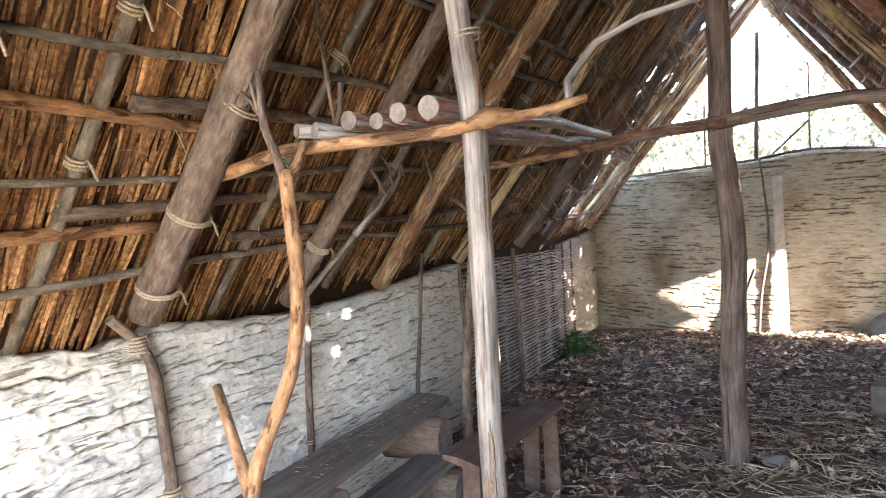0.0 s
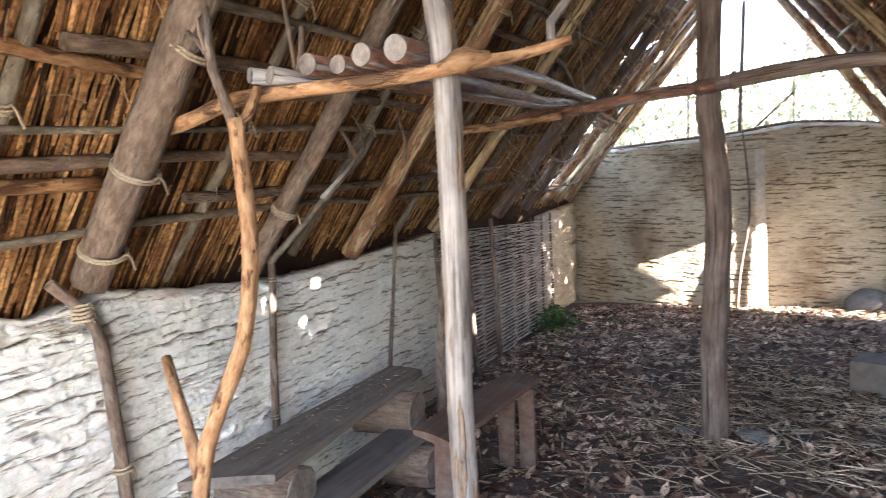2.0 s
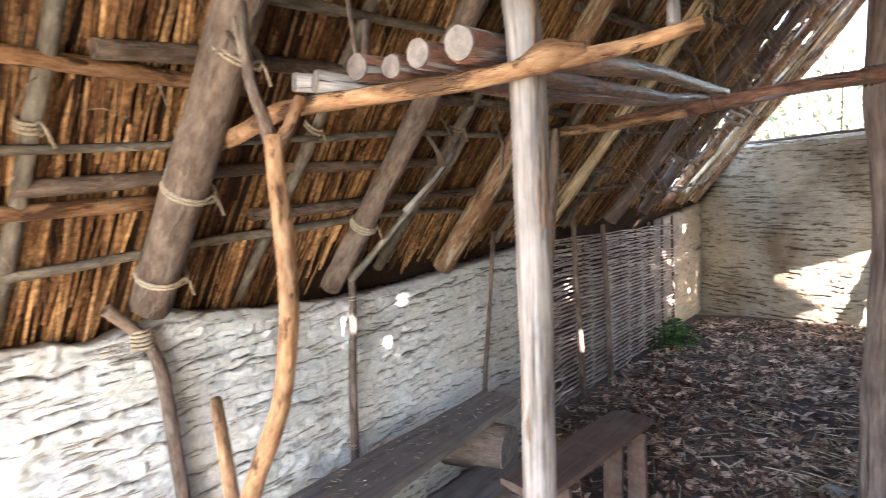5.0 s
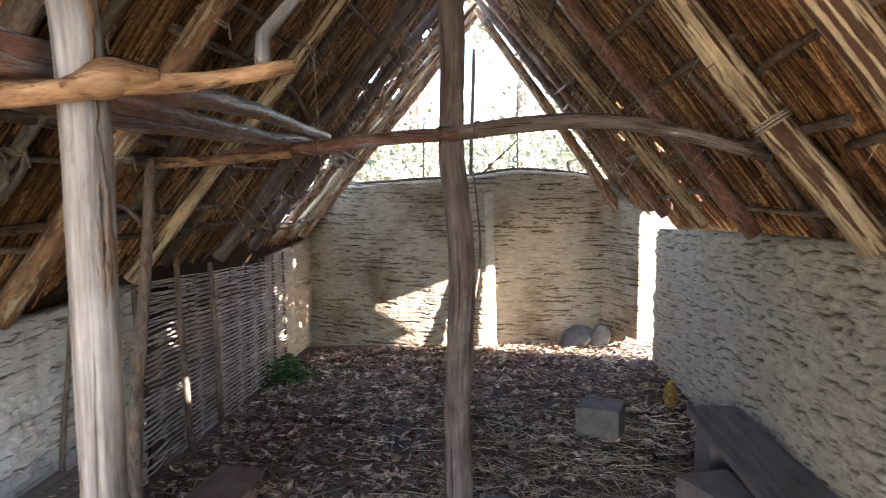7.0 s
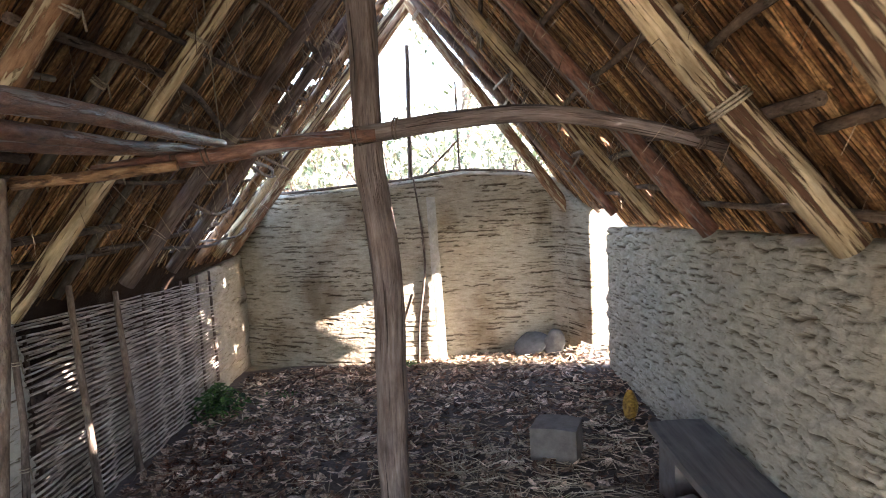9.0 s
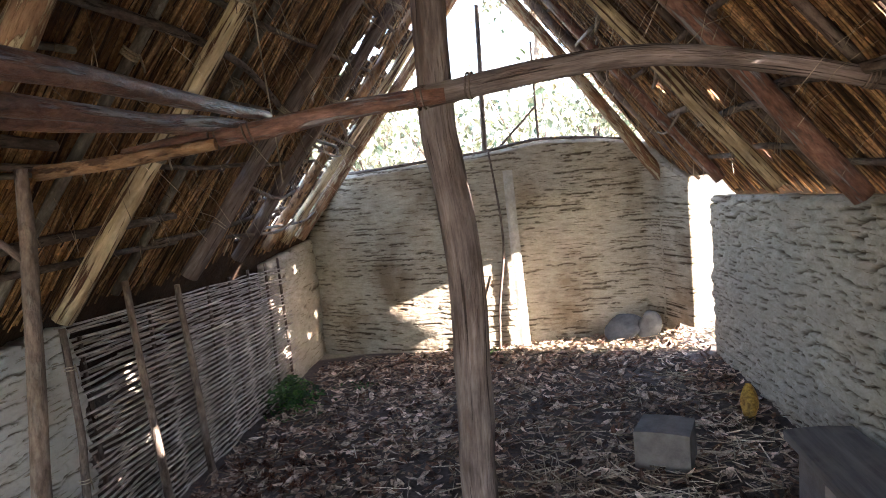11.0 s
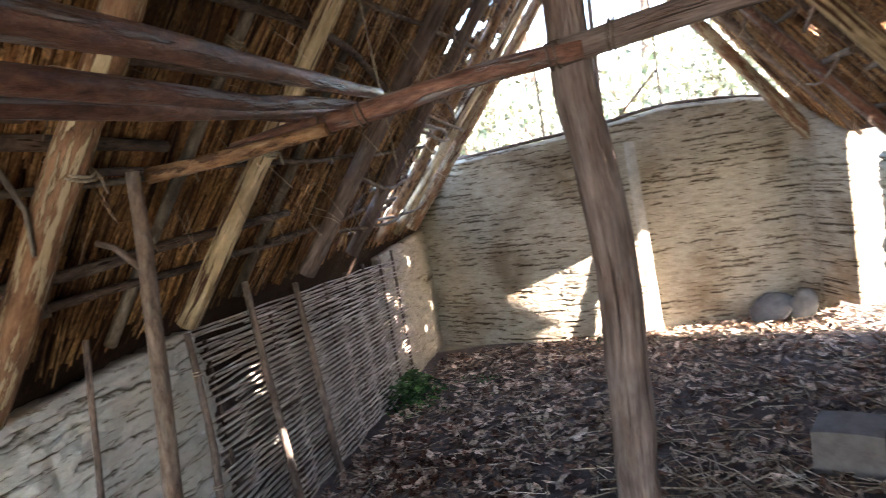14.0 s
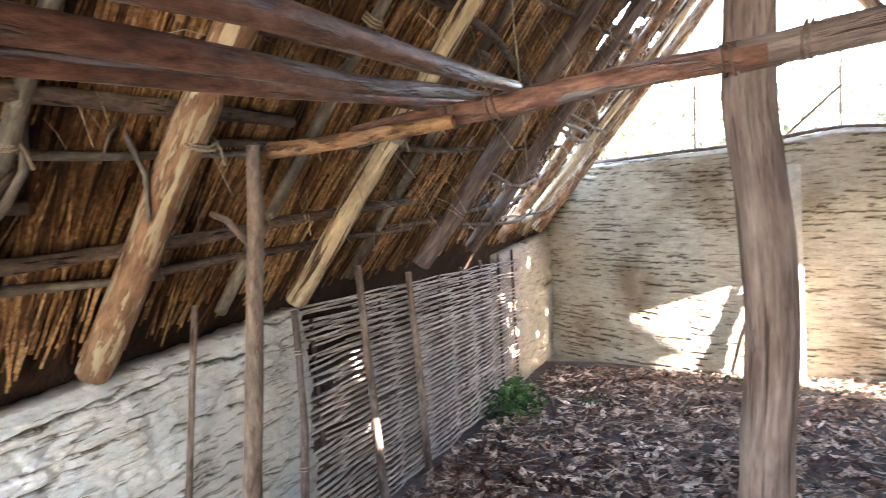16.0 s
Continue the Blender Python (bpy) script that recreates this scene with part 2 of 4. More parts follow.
M_PLANK = plank_mat("dark_weathered_plank", (0.075, 0.062, 0.054), (0.20, 0.17, 0.15))
M_REDPLANK = plank_mat("red_brown_plank", (0.085, 0.05, 0.038), (0.19, 0.115, 0.085))
M_BOARD = plank_mat("pale_board", (0.36, 0.32, 0.26), (0.56, 0.51, 0.44))

# ---------------------------------------------------------------- mesh helpers
rng = random.Random(7)


def smooth_path(pts, n):
    """Catmull-Rom through the points, n samples."""
    p = [Vector(q) for q in pts]
    if len(p) == 2:
        return [p[0].lerp(p[1], i / (n - 1)) for i in range(n)]
    p = [p[0] * 2 - p[1]] + p + [p[-1] * 2 - p[-2]]
    out, m = [], len(p) - 3
    for i in range(n):
        u = i / (n - 1) * m
        k = min(int(u), m - 1)
        t = u - k
        a, b, c, d = p[k:k + 4]
        out.append(0.5 * ((2 * b) + (c - a) * t + (2 * a - 5 * b + 4 * c - d) * t * t + (3 * b - a - 3 * c + d) * t ** 3))
    return out


def tube_data(pts, r0, r1, seg=9, n=None, wob=0.0, lump=0.06, seed=0, flat=1.0, swell=0.0):
    length = sum((Vector(a) - Vector(b)).length for a, b in zip(pts, pts[1:]))
    n = n or max(3, int(length / 0.09))
    path = smooth_path(pts, n)
    verts, grain, faces = [], [], []
    run, side = 0.0, None
    for i, c in enumerate(path):
        t = (path[min(i + 1, n - 1)] - path[max(i - 1, 0)]).normalized()
        if i:
            run += (c - path[i - 1]).length
        if side is None:
            side = t.orthogonal().normalized()
        side = (side - t * side.dot(t)).normalized()
        up = t.cross(side)
        k = Vector((seed * 3.7, run * 1.9, seed))
        cc = c + (side * noise.noise(k) + up * noise.noise(k + Vector((9, 4, 2)))) * wob
        r = (r0 + (r1 - r0) * i / (n - 1)) * (1 + swell * math.sin(math.pi * i / (n - 1)) ** 2)
        for j in range(seg):
            a = 2 * math.pi * j / seg
            rr = r * (1 + lump * 2 * noise.noise(Vector((math.cos(a) * 1.3 + seed, math.sin(a) * 1.3, run * 5))))
            verts.append(cc + side * math.cos(a) * rr + up * math.sin(a) * rr * flat)
            grain.append((math.cos(a) * r, math.sin(a) * r, run))
    for i in range(n - 1):
        for j in range(seg):
            q = (j + 1) % seg
            faces.append((i * seg + j, i * seg + q, i * seg + seg + q, i * seg + seg + j))
    faces.append(tuple(range(seg - 1, -1, -1)))
    faces.append(tuple((n - 1) * seg + j for j in range(seg)))
    return verts, faces, grain


def mesh_object(name, verts, faces, mat, grain=None, parent=None, smooth=True, label=""):
    me = bpy.data.meshes.new(name)
    me.from_pydata([tuple(v) for v in verts], [], faces)
    if grain is not None:
        at = me.attributes.new("grain", "FLOAT_VECTOR", "POINT")
        at.data.foreach_set("vector", np.array([tuple(g) for g in grain], dtype=np.float32).ravel())
    me.materials.append(mat)
    if smooth:
        me.polygons.foreach_set("use_smooth", [len(f) < 6 for f in faces])
    me.update()
    ob = new(name, me)
    if parent:
        ob.parent = parent
    if label:
        ob["label"] = label
    return ob


def limb(name, pts, r0, r1, mat, parent=None, seg=9, wob=0.012, lump=0.07, n=None, label="", flat=1.0, swell=0.0):
    v, f, g = tube_data(pts, r0, r1, seg, n, wob, lump, rng.random() * 50, flat, swell)
    return mesh_object(name, v, f, mat, g, parent, label=label)


def lashing(at, axis, r, parent, turns=3, rr=0.006, pitch=0.012, label="", mat=None):
    """Rope wound a few turns round a limb."""
    axis = Vector(axis).normalized()
    s = axis.orthogonal().normalized()
    u = axis.cross(s)
    tilt = rng.uniform(-0.25, 0.25)
    pts = []
    for i in range(turns * 10 + 1):
        a = i / 10 * 2 * math.pi
        pts.append(Vector(at) + (s * math.cos(a) + u * math.sin(a)) * (r + rr * 0.6) + axis * (pitch * (i / 10 - turns / 2) + tilt * r * math.cos(a)))
    pts.append(pts[-1] + u * 0.03 + Vector((0.01, 0, -0.07)))
    return limb("lashing", pts, rr, rr * 0.8, mat or M_ROPE, parent, 5, 0, 0, n=turns * 14 + 6, label=label)


def part(name, bm, mat, parent=None, label=""):
    me = bpy.data.meshes.new(name)
    bm.to_mesh(me)
    bm.free()
    me.materials.append(mat)
    ob = new(name, me)
    if parent:
        ob.parent = parent
    if label:
        ob["label"] = label
    return ob


def slab_bm(corners, thick, cuts=6, rough=0.004, seed=0):
    """A plank from four top corners (in order round), with worn edges and a slightly uneven face."""
    bm = bmesh.new()
    a, b, c, d = [Vector(q) for q in corners]
    up = (b - a).cross(d - a).normalized()
    if up.z < 0:
        up = -up
    grid = []
    for k in (0, 1):
        rows = []
        for i in range(cuts + 1):
            row = []
            for j in range(4):
                u, v = i / cuts, j / 3
                p = a.lerp(b, v).lerp(d.lerp(c, v), u)
                edge = 0.006 if j in (0, 3) else 0
                p = p - up * (thick * k - (edge if k else -edge))
                p += Vector((noise.noise(p * 6 + Vector((seed, 0, 0))), noise.noise(p * 6 + Vector((0, seed, 5))), noise.noise(p * 6 + Vector((3, seed, 0))))) * rough
                row.append(bm.verts.new(p))
            rows.append(row)
        grid.append(rows)
    t, o = grid
    for i in range(cuts):
        for j in range(3):
            bm.faces.new((t[i][j], t[i][j + 1], t[i + 1][j + 1], t[i + 1][j]))
            bm.faces.new((o[i][j], o[i + 1][j], o[i + 1][j + 1], o[i][j + 1]))
        bm.faces.new((t[i][0], t[i + 1][0], o[i + 1][0], o[i][0]))
        bm.faces.new((t[i][3], o[i][3], o[i + 1][3], t[i + 1][3]))
    for i, s in ((0, 1), (cuts, -1)):
        for j in range(3):
            bm.faces.new((t[i][j], o[i][j], o[i][j + 1], t[i][j + 1])[::s])
    bmesh.ops.recalc_face_normals(bm, faces=bm.faces)
    return bm


def rock_bm(size, seed, flat=1.0, sub=3, rough=0.35):
    bm = bmesh.new()
    bmesh.ops.create_icosphere(bm, subdivisions=sub, radius=1)
    for v in bm.verts:
        k = v.co * 1.1 + Vector((seed, seed * 2, 0))
        v.co *= 1 + rough * noise.noise(k) + 0.12 * noise.noise(k * 3)
        v.co = Vector((v.co.x * size[0], v.co.y * size[1], v.co.z * size[2]))
    for f in bm.faces:
        f.smooth = flat < 1
    return bm


# ---------------------------------------------------------------- plan
def ground_z(x, y):
    inside = 0.05 * max(-2.2, min(2.0, x)) - 0.008 * max(0, min(4.0, y))
    bank = 0.0
    # unseen west rise added to block outside light behind the wattle
    if x < -2.1:
        k = min(1.0, (-2.1 - x) / 0.45)
        bank += 0.62 * k * k * (3 - 2 * k)
    if y > 5.5:
        bank += 0.28 * (y - 5.5) if y < 16 else 2.94 + 0.02 * (y - 16)
    return inside + bank + 0.02 * noise.noise(Vector((x * 1.3, y * 1.3, 0)))


RIDGE_X, RIDGE_Z = -0.06, 3.30
WEST_FOOT, EAST_FOOT = (-1.86, 1.12), (1.60, 1.32)
# unseen south end of roof and walls lengthened to keep sun off wall_west
ROOF_Y0, ROOF_Y1 = -4.9, 3.47


def west_at(z):
    return WEST_FOOT[0] + (z - WEST_FOOT[1]) * (RIDGE_X - WEST_FOOT[0]) / (RIDGE_Z - WEST_FOOT[1])


def east_at(z):
    return EAST_FOOT[0] + (z - EAST_FOOT[1]) * (RIDGE_X - EAST_FOOT[0]) / (RIDGE_Z - EAST_FOOT[1])


def west_z(x):
    return WEST_FOOT[1] + (x - WEST_FOOT[0]) * (RIDGE_Z - WEST_FOOT[1]) / (RIDGE_X - WEST_FOOT[0])


def east_z(x):
    return EAST_FOOT[1] + (x - EAST_FOOT[0]) * (RIDGE_Z - EAST_FOOT[1]) / (RIDGE_X - EAST_FOOT[0])


WEST_UP = Vector((RIDGE_X - WEST_FOOT[0], 0, RIDGE_Z - WEST_FOOT[1])).normalized()
EAST_UP = Vector((RIDGE_X - EAST_FOOT[0], 0, RIDGE_Z - EAST_FOOT[1])).normalized()
WEST_OUT, EAST_OUT = Vector((-WEST_UP.z, 0, WEST_UP.x)), Vector((EAST_UP.z, 0, -EAST_UP.x))


GABLE_PLAN = ([-2.05, -1.92, -1.55, -1.14, -0.5, 0.0, 0.6, 1.18, 1.26, 1.44], [3.93, 3.85, 3.66, 3.54, 3.45, 3.43, 3.43, 3.44, 3.36, 2.99])


def gable_y(x):
    """Plan of the bowed end wall, with a short return at the doorway."""
    return float(np.interp(x, *GABLE_PLAN))


# ---------------------------------------------------------------- ground
def axis_steps(lo, hi, step, far):
    v = list(np.arange(lo, hi + step / 2, step))
    d, s = step, step
    up, down = [], []
    while d < far:
        s *= 1.35
        d += s
        up.append(hi + d)
        down.append(lo - d)
    return down[::-1] + v + up


def build_ground():
    xs, ys = axis_steps(-2.2, 2.4, 0.07, 300), axis_steps(-4.4, 4.6, 0.07, 300)
    verts = [(x, y, ground_z(x, y) + (0.012 * noise.noise(Vector((x * 5, y * 5, 3))) if abs(x) < 3 and abs(y) < 5 else 0)) for y in ys for x in xs]
    w = len(xs)
    faces = [(j * w + i, j * w + i + 1, j * w + w + i + 1, j * w + w + i) for j in range(len(ys) - 1) for i in range(w - 1)]
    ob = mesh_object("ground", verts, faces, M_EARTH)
    # earth kept dark out to x=-5 to read as shade behind the wattle
    at = ob.data.attributes.new("yard_and_sun_pool", "FLOAT", "POINT")
    # band inside the doorway paled in colour to stand in for sun
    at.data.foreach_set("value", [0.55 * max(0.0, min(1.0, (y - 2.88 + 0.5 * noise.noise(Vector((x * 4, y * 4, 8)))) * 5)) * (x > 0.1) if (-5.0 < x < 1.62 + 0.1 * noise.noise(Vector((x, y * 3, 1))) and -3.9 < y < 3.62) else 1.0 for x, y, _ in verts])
    tagged(ob, "dark trodden earth floor with sun painted pale at the doorway, bright dry ground outside", "ground", kind="structure")


build_ground()


# ---------------------------------------------------------------- daub walls
def daub_wall(name, plan, top, bottom, mat, thick, ny, nz, style, label):
    """A daubed wall along plan(u) -> (x, y, inward normal), with hand-laid ledges and clefts on its inner face and a plain back."""
    verts, cleft, faces = [], [], []
    for side in (0, 1):
        for i in range(ny + 1):
            u = i / ny
            x, y, nx_, ny_, s = plan(u)
            for k in range(nz + 1):
                v = k / nz
                z0, z1 = bottom(u), top(u)
                z = z0 + (z1 - z0) * v
                if side == 0:
                    d, c = style(s, z)
                    e = min(1.0, (z1 - z) / 0.03)
                    d = d * e - (1 - e) * 0.03
                else:
                    d, c = -thick, 0.0
                verts.append((x + nx_ * d, y + ny_ * d, z))
                cleft.append(c)
    w, half = nz + 1, (ny + 1) * (nz + 1)
    for i in range(ny):
        for k in range(nz):
            a = i * w + k
            faces.append((a, a + w, a + w + 1, a + 1))
            faces.append((half + a, half + a + 1, half + a + w + 1, half + a + w))
        t = i * w + nz
        faces.append((t, t + w, half + t + w, half + t))
    for i in (0, ny):
        for k in range(nz):
            a = i * w + k
            q = (a, a + 1, half + a + 1, half + a)
            faces.append(q if i == 0 else q[::-1])
    ob = mesh_object(name, verts, faces, mat)
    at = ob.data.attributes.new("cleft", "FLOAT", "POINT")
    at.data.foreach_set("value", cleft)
    tagged(ob, label, "wall", kind="structure")
    return ob


def ledge_style(rows, run, depth, seed, width=0.2, cover=0.0, warp=0.9, wave=1.2, slope=0.0, lumps=1.0, fine=(0, 0, 0, 0), patchy=0.0):
    """Courses of daub laid one over the other: a sharp shadow gap under each, broken along its run.
    fine = (rows, run, depth, cover) adds smaller ragged chips; patchy leaves smooth spreads between them."""
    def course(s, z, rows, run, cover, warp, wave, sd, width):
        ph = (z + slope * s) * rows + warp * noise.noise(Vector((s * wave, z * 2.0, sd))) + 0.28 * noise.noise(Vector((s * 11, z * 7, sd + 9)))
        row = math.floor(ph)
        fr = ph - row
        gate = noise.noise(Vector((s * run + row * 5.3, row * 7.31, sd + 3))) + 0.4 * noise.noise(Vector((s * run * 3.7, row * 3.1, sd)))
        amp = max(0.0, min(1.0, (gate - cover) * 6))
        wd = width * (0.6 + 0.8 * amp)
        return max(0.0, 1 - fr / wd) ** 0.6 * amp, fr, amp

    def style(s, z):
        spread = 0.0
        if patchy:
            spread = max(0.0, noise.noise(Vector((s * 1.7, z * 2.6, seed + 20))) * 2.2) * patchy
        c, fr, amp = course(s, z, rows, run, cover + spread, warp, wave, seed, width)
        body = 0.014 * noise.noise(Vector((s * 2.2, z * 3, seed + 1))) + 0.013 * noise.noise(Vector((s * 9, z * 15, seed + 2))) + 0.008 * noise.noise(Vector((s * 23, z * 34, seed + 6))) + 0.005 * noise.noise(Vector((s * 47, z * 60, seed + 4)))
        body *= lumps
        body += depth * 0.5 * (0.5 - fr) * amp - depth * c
        # how strongly the gap's shade is painted
        gap_shade = c
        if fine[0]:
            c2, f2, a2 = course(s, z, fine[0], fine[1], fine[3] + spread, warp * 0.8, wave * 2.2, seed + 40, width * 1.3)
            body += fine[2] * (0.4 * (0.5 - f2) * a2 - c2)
            gap_shade = max(gap_shade, 0.85 * c2)
        return body, min(1.0, gap_shade * 1.2)
    return style


def interp(table):
    xs, vs = [q[0] for q in table], [q[1] for q in table]
    return lambda s: float(np.interp(s, xs, vs))


W_TOP = interp([(-4.9, 1.28), (-3.3, 1.24), (-2.86, 1.19), (-2.35, 1.10), (-2.25, 1.12), (-2.05, 1.14), (-1.7, 1.08), (-1.3, 1.035), (-0.8, 1.02), (-0.2, 1.04), (0.31, 1.07)])
Y0, Y1 = -4.9, 0.37


def west_plan(u):
    y = Y0 + (Y1 - Y0) * u
    return -1.85 + 0.012 * math.sin(y * 2.1), y, 1, 0, y


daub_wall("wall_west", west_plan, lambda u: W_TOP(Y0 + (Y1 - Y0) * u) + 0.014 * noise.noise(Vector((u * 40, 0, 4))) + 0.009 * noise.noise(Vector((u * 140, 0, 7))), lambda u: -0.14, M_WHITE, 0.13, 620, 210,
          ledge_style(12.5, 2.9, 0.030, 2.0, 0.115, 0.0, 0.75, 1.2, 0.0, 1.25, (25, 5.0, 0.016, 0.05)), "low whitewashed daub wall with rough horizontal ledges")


def panel_plan(u):
    y = 2.70 + 1.20 * u
    return -1.90 - 0.03 * u, y, 1, 0, y


daub_wall("wall_west_end", panel_plan, lambda u: 0.97 + 0.06 * u + 0.015 * noise.noise(Vector((u * 9, 2, 1))), lambda u: -0.2, M_TAN, 0.10, 50, 50,
          ledge_style(9, 3, 0.006, 11.0, 0.15, 0.25), "smooth pale clay panel at the end of the wattle")

GTOP = interp([(-2.1, 1.60), (-1.35, 1.62), (-0.6, 1.66), (-0.1, 1.70), (0.35, 1.76), (0.9, 1.72), (1.2, 1.66), (1.3, 1.5), (1.45, 1.32)])


def gable_plan(u):
    x = -2.0 + 3.44 * u
    slope = (gable_y(x + 0.05) - gable_y(x - 0.05)) / 0.1
    k = math.hypot(slope, 1)
    return x, gable_y(x), slope / k, -1 / k, x


def gable_top(u):
    x = -2.0 + 3.44 * u
    return max(0.9, min(GTOP(x), west_z(x) + 0.10, east_z(x) + 0.06))


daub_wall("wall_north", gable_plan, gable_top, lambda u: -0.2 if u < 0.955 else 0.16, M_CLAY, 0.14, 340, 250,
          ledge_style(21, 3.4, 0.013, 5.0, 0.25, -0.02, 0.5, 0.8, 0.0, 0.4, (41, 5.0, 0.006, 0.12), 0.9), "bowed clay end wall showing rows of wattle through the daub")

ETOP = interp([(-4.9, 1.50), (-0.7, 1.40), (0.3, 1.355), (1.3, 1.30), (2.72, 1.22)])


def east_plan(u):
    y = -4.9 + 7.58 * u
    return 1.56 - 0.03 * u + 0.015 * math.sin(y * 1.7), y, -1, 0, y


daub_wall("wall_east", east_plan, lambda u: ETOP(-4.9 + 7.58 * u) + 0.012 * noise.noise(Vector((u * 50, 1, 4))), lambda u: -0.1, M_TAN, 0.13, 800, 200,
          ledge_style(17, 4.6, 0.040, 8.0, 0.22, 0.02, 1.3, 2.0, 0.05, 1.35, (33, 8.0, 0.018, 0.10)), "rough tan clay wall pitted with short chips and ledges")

# ---------------------------------------------------------------- thatched roof
SPOTS = [(-1.83, -0.94, 0.94), (-1.83, -1.09, 0.78), (-1.83, -1.03, 0.69), (-1.83, -0.47, 0.68), (-1.83, -1.33, 0.92), (-1.83, -1.30, 0.80), (-1.83, -0.97, 0.96), (-1.83, -0.59, 0.98),
         (-1.83, 0.72, 0.72), (-1.83, 0.74, 0.64), (-1.83, 0.80, 0.34), (-1.83, 0.83, 0.26), (-1.83, 0.86, 0.16), (-1.88, 2.49, 1.0), (-1.88, 2.57, 0.66), (-1.88, 2.66, 0.45), (-1.88, 2.76, 0.21), (-1.88, 3.29, 0.84), (-1.88, 3.42, 0.2), (0.06, -0.1, 1.49)]


def roof_side(name, foot, up, out, overhang, spots, seed, label):
    """Thatch core with small gaps, and loose reed stems on its underside."""
    rnd = random.Random(seed)
    base = Vector((foot[0], 0, foot[1])) + out * 0.115
    length = (Vector((RIDGE_X, 0, RIDGE_Z)) - Vector((foot[0], 0, foot[1]))).length + 0.10
    holes = []
    for p in spots:
        p = Vector(p)
        s = (base - p).dot(out) / TO_SUN.dot(out)
        q = p + TO_SUN * s
        holes.append((q.y, (q - base).dot(up), rnd.uniform(0.018, 0.027), rnd.uniform(0.035, 0.06)))
    wide = 0 if spots else 1
    for _ in range(150 if wide else 45):
        y = 3.62 - abs(rnd.gauss(0, 0.8))
        if not wide and y > 1.8:
            continue
        holes.append((y, rnd.choice((rnd.uniform(0.0, 2.6), rnd.uniform(0.0, 0.8), rnd.uniform(1.9, 2.7))), rnd.uniform(0.014, 0.045) if wide else rnd.uniform(0.010, 0.018), rnd.uniform(0.03, 0.11) if wide else rnd.uniform(0.02, 0.05)))
    for _ in range(26 * wide):
        holes.append((rnd.uniform(2.1, 3.4), rnd.uniform(0.05, 0.75), rnd.uniform(0.025, 0.055), rnd.uniform(0.03, 0.09)))
    holes.append((2.45, length - 0.02, 1.2, 0.30 if wide else 0.14))
    for _ in range(40 * wide):
        holes.append((rnd.uniform(2.2, 3.4), rnd.uniform(0.7, 2.55), rnd.uniform(0.03, 0.09), rnd.uniform(0.025, 0.06)))
    if not wide:
        for y, v in ((1.72, 0.30), (1.74, 0.52), (1.70, 0.72), (1.73, 1.02), (1.71, 1.20), (1.72, 1.33), (2.3, 0.10), (2.5, 0.13), (2.62, 0.3)):
            holes.append((y, v, 0.012, 0.035))
    for _ in range(45):
        holes.append((rnd.uniform(-3.6, 2.6), rnd.uniform(-0.02, 2.5), rnd.uniform(0.005, 0.009), rnd.uniform(0.008, 0.025)))

    tuck = Vector((-0.17, 0, -0.10)) if spots else Vector((0.06, 0, -0.04))

    def sh(y, v):
        k = min(1.0, max(0.0, (y - 1.9) / 1.4))
        return tuck * (k * k * (3 - 2 * k) * max(0.0, 1 - v / length))

    def in_hole(y, v):
        return any(abs(y - a) < c and abs(v - b) < d for a, b, c, d in holes)

    dy, dv = 0.025, 0.03
    far = ROOF_Y1 + (0.5 if wide else 0.0)
    ny, nv = int((far - ROOF_Y0) / dy), int((length + overhang) / dv)
    verts, faces = [], []
    for k in (0, 1):
        for i in range(ny + 1):
            for j in range(nv + 1):
                y, v = ROOF_Y0 + i * dy, -overhang + j * dv
                p = base + sh(y, v) + up * v + out * (0.012 * noise.noise(Vector((y * 6, v * 2, seed))) + (0.07 if y < 1.2 else 0.025) * k)
                verts.append((p.x, y, p.z))
    w, half = nv + 1, (ny + 1) * (nv + 1)
    solid = {}
    for i in range(ny):
        for j in range(nv):
            y, v = ROOF_Y0 + (i + 0.5) * dy, -overhang + (j + 0.5) * dv
            door = overhang == 0.36 and y > 2.66 and v < 0.07
            solid[i, j] = not (in_hole(y, v) or door or y > ROOF_Y1 + 0.5 * max(0.0, 1 - max(0.0, v) / 0.9))
    for (i, j), ok in solid.items():
        if ok:
            a = i * w + j
            faces.append((a, a + 1, a + w + 1, a + w))
            faces.append((half + a, half + a + w, half + a + w + 1, half + a + 1))
            for (di, dj), (m, n) in (((-1, 0), (a, a + 1)), ((1, 0), (a + w, a + w + 1)), ((0, -1), (a, a + w)), ((0, 1), (a + 1, a + w + 1))):
                if not solid.get((i + di, j + dj)):
                    faces.append((m, n, half + n, half + m))
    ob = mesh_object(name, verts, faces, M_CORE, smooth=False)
    tagged(ob, label, "roof", kind="structure")
    # stems
    sv, sf = [], []
    for q in range(15500):
        y = rnd.uniform(ROOF_Y0, ROOF_Y1)
        v = rnd.uniform((-0.34 if y < -1.5 else -0.16) if wide else -0.15, length - 0.25)
        ln = rnd.uniform(0.35, 1.1)
        if overhang == 0.36 and y > 2.6 and v < 0.1:
            v = rnd.uniform(0.1, length - 0.25)
        lean = rnd.gauss(0, 0.055 if y < -1.6 else 0.085) + 0.05 * math.sin(y * 1.3 + v)
        d = rnd.uniform(-0.022, 0.012)
        lift = rnd.gauss(0, 0.012)
        for ha, hb, hc, hd in holes:
            if abs(y + lean * max(0.0, hb - v) - ha) < hc + 0.006 and v < hb + hd and v + ln > hb - hd:
                ln = hb - hd - v
                if ln < 0.08:
                    break
        if ln < 0.08 or v + ln > length + 0.1:
            continue
        d += 0.028 * noise.noise(Vector((y * 6, v * 0.9, seed + 5)))
        a = base + sh(y, v) + up * v + out * (d + min(0, lift))
        b = base + sh(y, v + ln) + up * (v + ln) + out * (d + 0.008)
